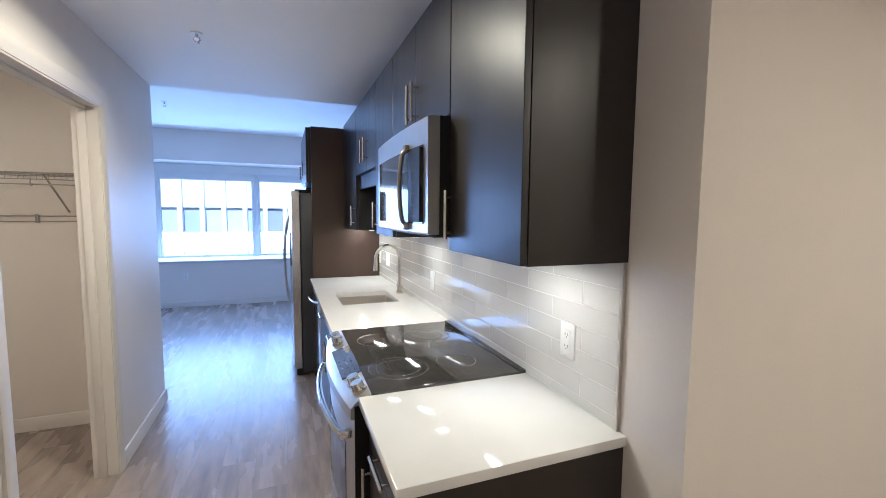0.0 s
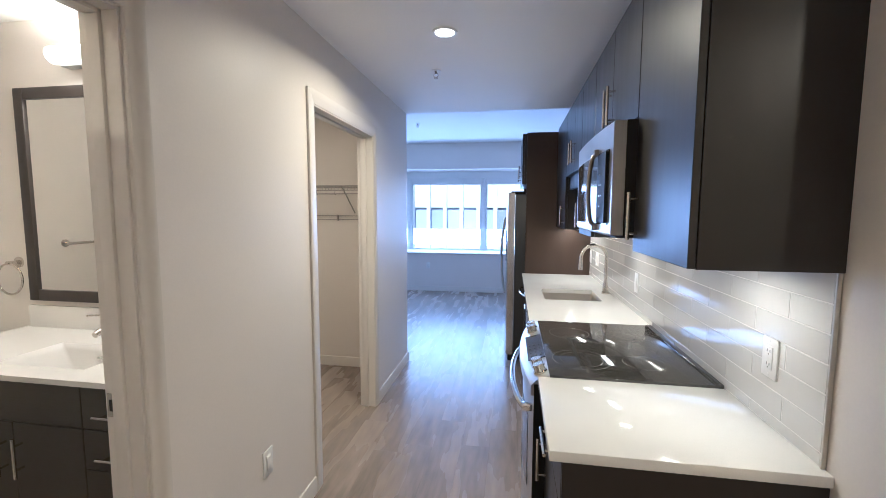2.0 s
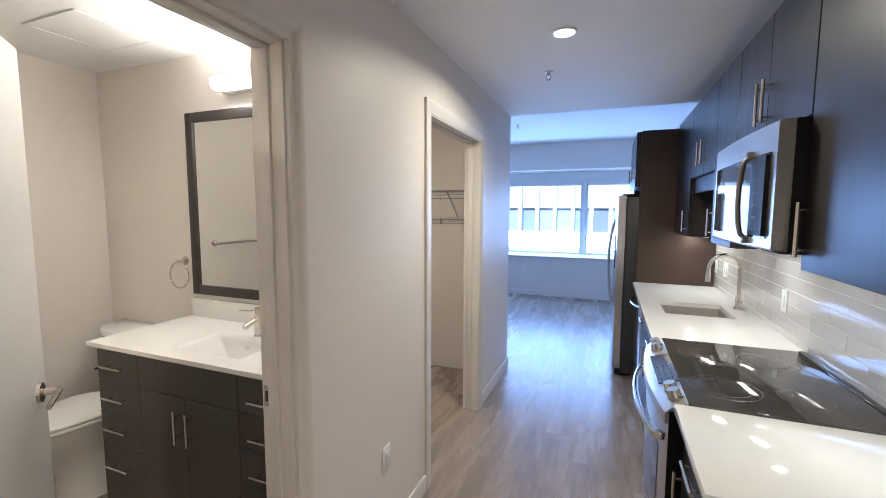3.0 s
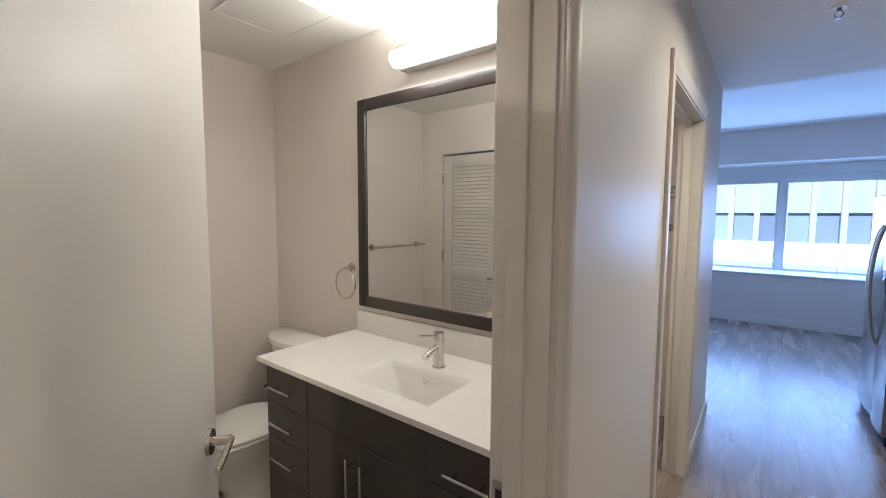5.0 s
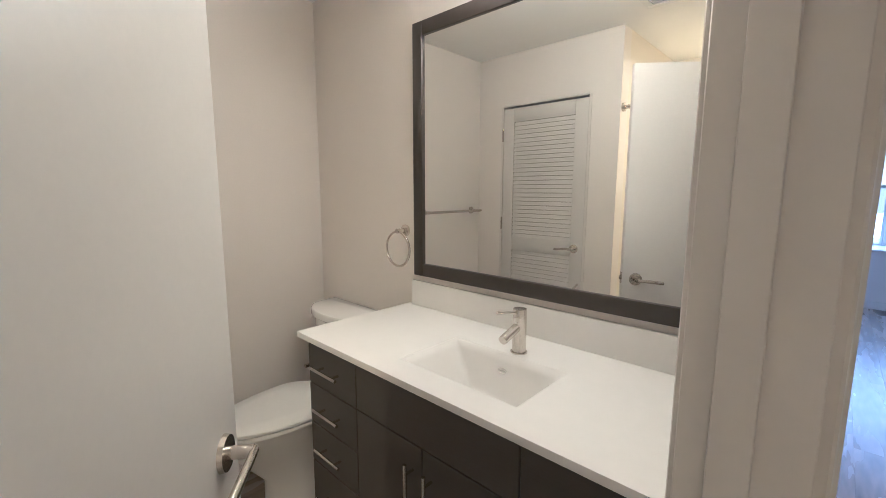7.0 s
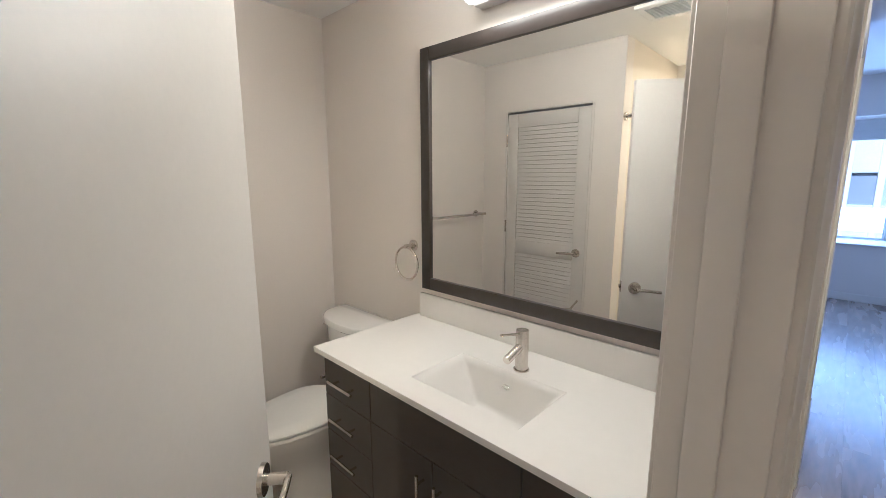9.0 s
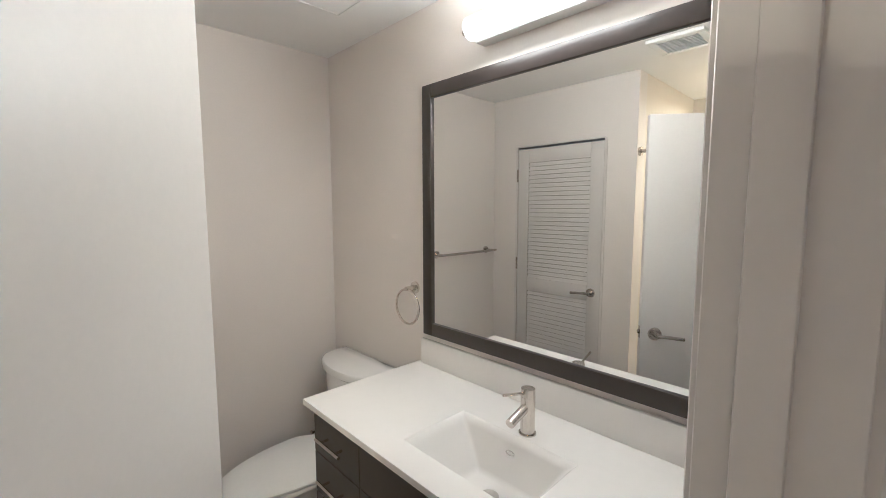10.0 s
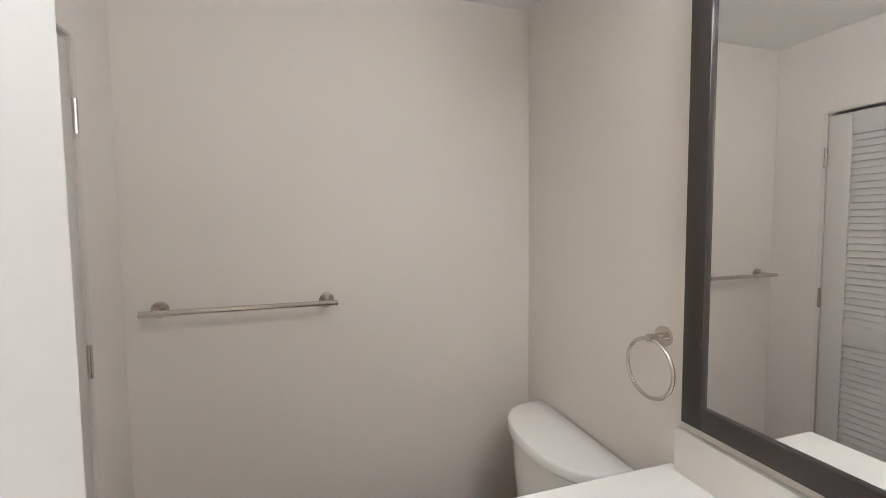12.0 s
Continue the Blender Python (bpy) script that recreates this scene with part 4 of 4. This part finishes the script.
part("frame", bm, M_DOOR, ld)
part("backing", box(LD0 + 0.09, LD1 - 0.09, LY0 + 0.001, LY0 + 0.004, 0.2, 1.95), M_DOOR, ld)
bm = box(-(LD1 - LD0) / 2 + 0.087, (LD1 - LD0) / 2 - 0.089, -0.003, 0.003, -0.0195, 0.0195, 0.0015, 1)
bmesh.ops.rotate(bm, verts=bm.verts, cent=(0, 0, 0), matrix=Matrix.Rotation(radians(22), 3, "X"))
slat_mesh = mesh_of("slat", bm, M_DOOR)
slats = [1.110 + 0.0299 * k for k in range(28)] + [0.237 + 0.0312 * k for k in range(25)]
for z in slats:
    ob = new("slat", slat_mesh)
    ob.parent, ob.location = ld, (0, LY1 - 0.013 - (BATH_S - 0.03), z)
lever = bmesh.new()
LX = LD1 - 0.062
rod(lever, (LX, LY1, 1.050), (LX, LY1 + 0.009, 1.050), 0.030, 32, 0.028)
rod(lever, (LX, LY1 + 0.006, 1.050), (LX, LY1 + 0.048, 1.050), 0.0115, 20)
tube(lever, [(LX + 0.006, LY1 + 0.048, 1.050), (LX - 0.03, LY1 + 0.050, 1.050), (LX - 0.118, LY1 + 0.048, 1.042)], 0.0085, 14)
part("lever_handle", lever, M_NICKEL, ld, "satin nickel lever handle")
for z in (0.45, 1.195, 1.84):
    bm = bmesh.new()
    rod(bm, (LD0 - 0.004, LY1 + 0.005, z - 0.045), (LD0 - 0.004, LY1 + 0.005, z + 0.045), 0.0065, 12)
    bx(bm, LD0 - 0.016, LD0 + 0.002, LY1 + 0.0006, LY1 + 0.003, z - 0.045, z + 0.045)
    part("hinge", bm, M_NICKEL, ld, "satin nickel hinge")
bm = bmesh.new()
for x0, x1, z0, z1 in ((LD0 - 0.02, LD0 - 0.003, 0, 2.043), (LD1 + 0.003, LD1 + 0.02, 0, 2.043), (LD0 - 0.003, LD1 + 0.003, 2.050, 2.043)):
    bx(bm, x0, x1, BATH_S - 0.10, BATH_S + 0.003, z0, z1, 0.001, 1)
setting("door_jamb_louver", bm, M_TRIM, "white painted jamb round the louvered door", "door jamb")

# vanity
VX0, VX1, VF, VT = -1.820, -0.605, 1.795, 0.942
van = thing("vanity", (-1.235, 2.05, 0), "dark grey-brown bathroom vanity with two doors and six drawers", "vanity")
bm = bmesh.new()
bx(bm, VX0, VX1, VF + 0.020, BATH_N, 0.10, 0.72)
bx(bm, VX0, VX0 + 0.018, VF + 0.020, BATH_N, 0.72, VT - 0.022)
bx(bm, VX1 - 0.018, VX1, VF + 0.020, BATH_N, 0.72, VT - 0.022)
bx(bm, VX0 + 0.018, VX1 - 0.018, VF + 0.020, VF + 0.038, 0.72, VT - 0.022)
part("body", bm, M_VAN, van)
part("toe_kick", box(VX0 + 0.004, VX1, VF + 0.08, BATH_N, 0, 0.10), M_BLACK, van, "dark recessed toe kick")


def van_front(name, x0, x1, z0, z1):
    return part(name, box(x0 + 0.0022, x1 - 0.0022, VF, VF + 0.019, z0 + 0.0022, z1 - 0.0022, 0.0012, 1), M_VAN, van)


LV, RV = -1.530, -0.932
ZS = (0.912, 0.757, 0.608, 0.456, 0.110)
for z1, z0 in zip(ZS, ZS[1:]):
    d = van_front("drawer_front", VX0 + 0.002, LV, z0, z1)
    bar_pull(d, ((VX0 + LV) / 2, VF, (z0 + z1) / 2 if z1 - z0 < 0.2 else z1 - 0.11), 0.15, "x", (0, -1, 0), 0.030, 0.0055, 0.03)
false_front = van_front("false_front", LV, RV, 0.757, 0.912)
for z1, z0 in zip(ZS, ZS[1:]):
    d = van_front("drawer_front", RV, VX1 - 0.004, z0, z1)
    bar_pull(d, ((RV + VX1) / 2 - 0.01, VF, (z0 + z1) / 2 - 0.016 if z1 - z0 < 0.2 else z1 - 0.11), 0.15, "x", (0, -1, 0), 0.030, 0.0055, 0.03)
for x0, x1, xh in ((LV, -1.234, -1.270), (-1.234, RV, -1.198)):
    d = van_front("door", x0, x1, 0.110, 0.757)
    bar_pull(d, (xh, VF, 0.635), 0.15, "z", (0, -1, 0), 0.030, 0.0055, 0.03)

# vanity top with an integral basin
BX0, BX1, BY0, BY1 = -1.398, -0.987, 1.862, 2.116
vt = thing("bathroom_sink", (-1.235, 2.04, VT - 0.022), "white vanity top with an integral rectangular basin and backsplash", "sink")
bm = bmesh.new()
xs, ys = (-1.846, BX0, BX1, VX1), (1.770, BY0, BY1, BATH_N)
grid = {(i, j): bm.verts.new((x, y, VT)) for i, x in enumerate(xs) for j, y in enumerate(ys)}
for i in range(3):
    for j in range(3):
        if (i, j) != (1, 1):
            bm.faces.new((grid[i, j], grid[i + 1, j], grid[i + 1, j + 1], grid[i, j + 1]))
rim = [(1, 1), (2, 1), (2, 2), (1, 2)]
CXB, CYB = (BX0 + BX1) / 2, (BY0 + BY1) / 2 + 0.02
low = [bm.verts.new((BX0 + 0.012, BY0 + 0.012, VT - 0.012)), bm.verts.new((BX1 - 0.012, BY0 + 0.012, VT - 0.012)), bm.verts.new((BX1 - 0.012, BY1 - 0.012, VT - 0.012)), bm.verts.new((BX0 + 0.012, BY1 - 0.012, VT - 0.012))]
deep = [bm.verts.new((CXB - 0.110, BY0 + 0.050, VT - 0.135)), bm.verts.new((CXB + 0.110, BY0 + 0.050, VT - 0.135)), bm.verts.new((CXB + 0.110, BY1 - 0.035, VT - 0.145)), bm.verts.new((CXB - 0.110, BY1 - 0.035, VT - 0.145))]
for k in range(4):
    a, b = grid[rim[k]], grid[rim[(k + 1) % 4]]
    bm.faces.new((a, b, low[(k + 1) % 4], low[k]))
    bm.faces.new((low[k], low[(k + 1) % 4], deep[(k + 1) % 4], deep[k]))
bm.faces.new(deep)
edges = [e for e in bm.edges if all(v in low or v in deep for v in e.verts)]
bmesh.ops.bevel(bm, geom=edges, offset=0.014, segments=4, profile=0.5, affect="EDGES")
outer = [e for e in bm.edges if e.is_boundary]
down = bmesh.ops.extrude_edge_only(bm, edges=outer)
bmesh.ops.translate(bm, verts=[v for v in down["geom"] if isinstance(v, bmesh.types.BMVert)], vec=(0, 0, -0.020))
part("slab", bm, M_VTOP, vt)
part("backsplash", box(-1.822, VX1, BATH_N - 0.017, BATH_N, VT - 0.001, 1.051, 0.003), M_VTOP, vt)
bm = bmesh.new()
rod(bm, (CXB, CYB - 0.005, VT - 0.145), (CXB, CYB - 0.005, VT - 0.136), 0.026, 28)
part("drain", bm, M_CHROME, vt, "chrome drain")
bm = bmesh.new()
tube(bm, [(CXB + 0.014 * math.cos(a), BY1 - 0.0185, VT - 0.052 + 0.006 * math.sin(a)) for a in (k * math.tau / 20 for k in range(20))], 0.003, 8, closed=True)
part("overflow_ring", bm, M_CHROME, vt, "chrome overflow ring")

bt = thing("bathroom_faucet", (-1.170, 2.150, VT), "brushed nickel single-hole bathroom faucet with a thin lever", "faucet")
TX, TY = -1.170, 2.150
bm = bmesh.new()
rod(bm, (TX, TY, VT), (TX, TY, VT + 0.004), 0.026, 28)
rod(bm, (TX, TY, VT + 0.003), (TX, TY, VT + 0.1145), 0.0215, 32)
part("body", bm, M_NICKEL, bt)
bm = bmesh.new()
rod(bm, (TX, TY - 0.01, VT + 0.084), (TX, TY - 0.088, VT + 0.060), 0.0135, 22)
part("spout", bm, M_NICKEL, bt)
bm = bmesh.new()
rod(bm, (TX, TY, VT + 0.115), (TX, TY, VT + 0.138), 0.0215, 32, 0.0205)
rod(bm, (TX, TY - 0.015, VT + 0.128), (TX - 0.010, TY - 0.104, VT + 0.146), 0.0040, 12)
part("lever", bm, M_NICKEL, bt)

# mirror
MX0, MX1, MZ0, MZ1, MW = -1.797, -0.603, 1.078, 2.092, 0.053
mirror = thing("mirror", (-1.245, BATH_N, MZ0), "large rectangular mirror in a dark stained wooden frame", "mirror")
for name, x0, x1, z0, z1 in (("frame_side", MX0, MX0 + MW, MZ0, MZ1), ("frame_side", MX1 - MW, MX1, MZ0, MZ1), ("frame_rail", MX0 + MW, MX1 - MW, MZ0, MZ0 + MW), ("frame_rail", MX0 + MW, MX1 - MW, MZ1 - MW, MZ1)):
    part(name, box(x0, x1, BATH_N - 0.026, BATH_N, z0, z1, 0.003), M_FRAME, mirror)
part("mirror_glass", box(MX0 + MW - 0.006, MX1 - MW + 0.006, BATH_N - 0.016, BATH_N - 0.010, MZ0 + MW - 0.006, MZ1 - MW + 0.006), M_MIRROR, mirror, "clear silvered mirror glass")

# light over the mirror
bar = thing("vanity_light", (-1.22, BATH_N, 2.200), "horizontal tube light over the mirror, switched on", "wall light")
part("back_plate", box(-1.488, -0.955, BATH_N - 0.052, BATH_N, 2.167, 2.249, 0.004), M_PLASTIC, bar, "white metal back channel")
bm = bmesh.new()
tube(bm, [(x, BATH_N - 0.072, 2.208) for x in (-1.492, -1.484, -0.960, -0.950)], 0.038, 28)
part("diffuser", bm, M_TUBE, bar, "glowing white tube diffuser")
for x in (-1.506, -0.934):
    bm = bmesh.new()
    rod(bm, (x - 0.02, BATH_N - 0.065, 2.208), (x + 0.02, BATH_N - 0.065, 2.208), 0.012, 20)
    rod(bm, (x, BATH_N - 0.065, 2.208), (x, BATH_N - 0.001, 2.208), 0.008, 14)
    part("end_cap", bm, M_NICKEL, bar, "satin nickel end cap")

# towel ring
ring = thing("towel_ring", (-1.875, BATH_N, 1.26), "satin nickel towel ring beside the mirror", "towel ring")
bm = bmesh.new()
rod(bm, (-1.875, BATH_N - 0.008, 1.262), (-1.875, BATH_N, 1.262), 0.026, 28)
rod(bm, (-1.875, BATH_N - 0.055, 1.262), (-1.875, BATH_N - 0.006, 1.262), 0.010, 18)
part("post", bm, M_NICKEL, ring)
bm = bmesh.new()
tube(bm, [(-1.875 + 0.075 * math.sin(a), BATH_N - 0.048, 1.184 + 0.075 * math.cos(a)) for a in (k * math.tau / 48 for k in range(48))], 0.005, 10, closed=True)
part("ring", bm, M_NICKEL, ring)

# towel bar
towel = thing("towel_bar", (BATH_W, 1.275, 1.286), "satin nickel towel bar on the wall", "towel bar")
bm = bmesh.new()
rod(bm, (-2.512, 0.945, 1.286), (-2.512, 1.535, 1.286), 0.0095, 18)
part("bar", bm, M_NICKEL, towel)
for y in (0.982, 1.500):
    bm = bmesh.new()
    rod(bm, (BATH_W, y, 1.286), (BATH_W + 0.009, y, 1.286), 0.026, 28)
    rod(bm, (BATH_W + 0.006, y, 1.286), (-2.512, y, 1.286), 0.010, 18)
    part("post", bm, M_NICKEL, towel)

# toilet
wc = thing("toilet", (-2.212, 2.0, 0), "white ceramic two-piece toilet with the lid down", "toilet")
TC, TH = -2.212, 0.860


def tank_loop(half, back, front, z, n=18):
    pts = [(TC - half, back, z)]
    pts += [(TC - half * math.cos(math.pi * k / n), back - 0.05 - (back - 0.05 - front) * math.sin(math.pi * k / n) ** 0.75, z) for k in range(n + 1)]
    return pts + [(TC + half, back, z)]


bm = bmesh.new()
loft(bm, [tank_loop(0.195, 2.296, 2.135, 0.40), tank_loop(0.205, 2.296, 2.125, 0.45), tank_loop(0.228, 2.296, 2.105, 0.70), tank_loop(0.235, 2.296, 2.100, TH - 0.04)])
part("tank", bm, M_CERAMIC, wc)
bm = bmesh.new()
loft(bm, [tank_loop(0.243, 2.300, 2.090, TH - 0.040), tank_loop(0.250, 2.303, 2.083, TH - 0.034), tank_loop(0.250, 2.303, 2.083, TH - 0.010), tank_loop(0.246, 2.306, 2.087, TH - 0.003), tank_loop(0.236, 2.302, 2.096, TH)])
part("tank_lid", bm, M_CERAMIC, wc)
bm = bmesh.new()
rod(bm, (TC - 0.245, 2.185, 0.785), (TC - 0.215, 2.185, 0.785), 0.011, 16)
tube(bm, [(TC - 0.243, 2.185, 0.785), (TC - 0.240, 2.172, 0.784), (TC - 0.230, 2.155, 0.783)], 0.005, 8)
part("flush_lever", bm, M_CHROME, wc, "chrome flush lever")


def bowl_loop(half, front, back, z, n=36):
    mid, pts = back - half * 0.9, []
    for k in range(n):
        a = k * math.tau / n
        x, y = math.sin(a), -math.cos(a)
        pts.append((TC + half * x, mid + (mid - front if y < 0 else back - mid) * y, z))
    return pts


bm = bmesh.new()
loft(bm, [bowl_loop(0.125, 1.76, 2.24, 0.000), bowl_loop(0.120, 1.77, 2.24, 0.056), bowl_loop(0.105, 1.77, 2.22, 0.178), bowl_loop(0.125, 1.68, 2.20, 0.289), bowl_loop(0.165, 1.60, 2.19, 0.377), bowl_loop(0.182, 1.575, 2.20, 0.427), bowl_loop(0.184, 1.573, 2.20, 0.444), bowl_loop(0.180, 1.578, 2.20, 0.448)])
part("bowl", bm, M_CERAMIC, wc)
bm = bmesh.new()
loft(bm, [bowl_loop(0.184, 1.568, 2.11, 0.450), bowl_loop(0.188, 1.564, 2.11, 0.455), bowl_loop(0.188, 1.564, 2.11, 0.464), bowl_loop(0.184, 1.568, 2.11, 0.470)])
part("seat", bm, M_PLASTIC, wc, "white plastic seat")
bm = bmesh.new()
loft(bm, [bowl_loop(0.184, 1.566, 2.11, 0.473), bowl_loop(0.189, 1.561, 2.11, 0.478), bowl_loop(0.189, 1.561, 2.11, 0.487), bowl_loop(0.180, 1.572, 2.105, 0.496), bowl_loop(0.120, 1.66, 2.06, 0.501)])
part("lid", bm, M_PLASTIC, wc, "white plastic toilet lid")
for s in (-1, 1):
    part("lid_hinge", box(TC + s * 0.075 - 0.02, TC + s * 0.075 + 0.02, 2.085, 2.115, 0.446, 0.488, 0.006), M_PLASTIC, wc)

# paper holder on the side of the vanity
paper = thing("toilet_paper_holder", (VX0, 1.90, 0.78), "satin nickel toilet paper holder on the vanity side", "paper holder")
bm = bmesh.new()
rod(bm, (VX0 - 0.008, 1.965, 0.789), (VX0, 1.965, 0.789), 0.022, 24)
rod(bm, (VX0 - 0.060, 1.965, 0.789), (VX0 - 0.006, 1.965, 0.789), 0.008, 16)
part("post", bm, M_NICKEL, paper)
bm = bmesh.new()
tube(bm, [(VX0 - 0.058, 1.970, 0.789), (VX0 - 0.060, 1.90, 0.789), (VX0 - 0.058, 1.812, 0.789)], 0.0075, 14)
part("arm", bm, M_NICKEL, paper)

# shower behind the door
curtain = thing("shower_rod", (SH_X, 0.76, 1.94), "satin nickel shower curtain rod across the shower opening", "shower rod")
bm = bmesh.new()
rod(bm, (SH_X, 0.845, 1.94), (BATH_E, 0.845, 1.94), 0.0125, 18)
part("rod", bm, M_NICKEL, curtain)
for x0, x1 in ((SH_X, SH_X + 0.014), (BATH_E - 0.014, BATH_E)):
    bm = bmesh.new()
    rod(bm, (x0, 0.845, 1.94), (x1, 0.845, 1.94), 0.026, 24)
    part("flange", bm, M_NICKEL, curtain)
pan = box(SH_X, BATH_E, -0.12, BATH_S, 0, 0.09, 0.01)
single("shower_tray", pan, M_CERAMIC, "white low shower base", "shower tray", (-1.05, 0.36, 0))

# ---- backsplash tiles ----
splash = setting("backsplash", box(KIT_E - 0.0088, KIT_E - 0.0002, 1.700, 4.760, CT1, UB), M_GROUT, "grey glazed subway tile backsplash in running bond", "backsplash")
TP, TL, G = 0.0725, 0.3048, 0.0032


def tile_mesh(length, height):
    return mesh_of("tile", box(-0.0035, 0.0035, G / 2, length - G / 2, G / 2, height - G / 2, 0.0008, 1), M_TILE)


made = {}
row, z = 0, CT1 + 0.001
while z < UB - 0.01:
    h = min(TP if row else 0.034, UB - z)
    y = 1.702 - (TL / 2 if row % 2 else 0)
    while y < 4.75:
        y0, y1 = max(y, 1.702), min(y + TL, 4.759)
        if y1 - y0 > 0.02:
            key = (round(y1 - y0, 3), round(h, 3))
            if key not in made:
                made[key] = tile_mesh(*key)
            ob = new("tile", made[key])
            ob.parent, ob.location = splash, (KIT_E - 0.0065 + random.uniform(-0.0002, 0.0002), y0, z)
        y += TL
    z += h
    row += 1
part("edge_trim", box(KIT_E - 0.012, KIT_E - 0.0005, 1.694, 1.700, CT1, UB, 0.001, 1), M_STEEL, splash, "slim metal edge trim")

# ---- floor planks ----
PW, PL = 0.182, 1.22
plank_mesh = mesh_of("plank", box(0.0002, PW - 0.0002, 0.0002, PL - 0.0002, -0.0085, 0.0, 0.0002, 1), M_FLOOR)
rng = random.Random(7)
x = -3.40
while x < 2.55:
    y = -1.40 - rng.uniform(0, PL)
    while y < WIN_IN:
        inside = x + PW > BATH_W - 0.1 and y > -1.9
        entry = x < KIT_E + 0.05 or y < 1.5
        west = x > -0.85 or y + PL > 2.3 or (x > BATH_W - 0.2 and y + PL > 0.7)
        if entry and west:
            ob = new("plank", plank_mesh)
            ob.parent, ob.location = floor, (x, y, rng.uniform(-0.0001, 0.0))
        y += PL
    x += PW
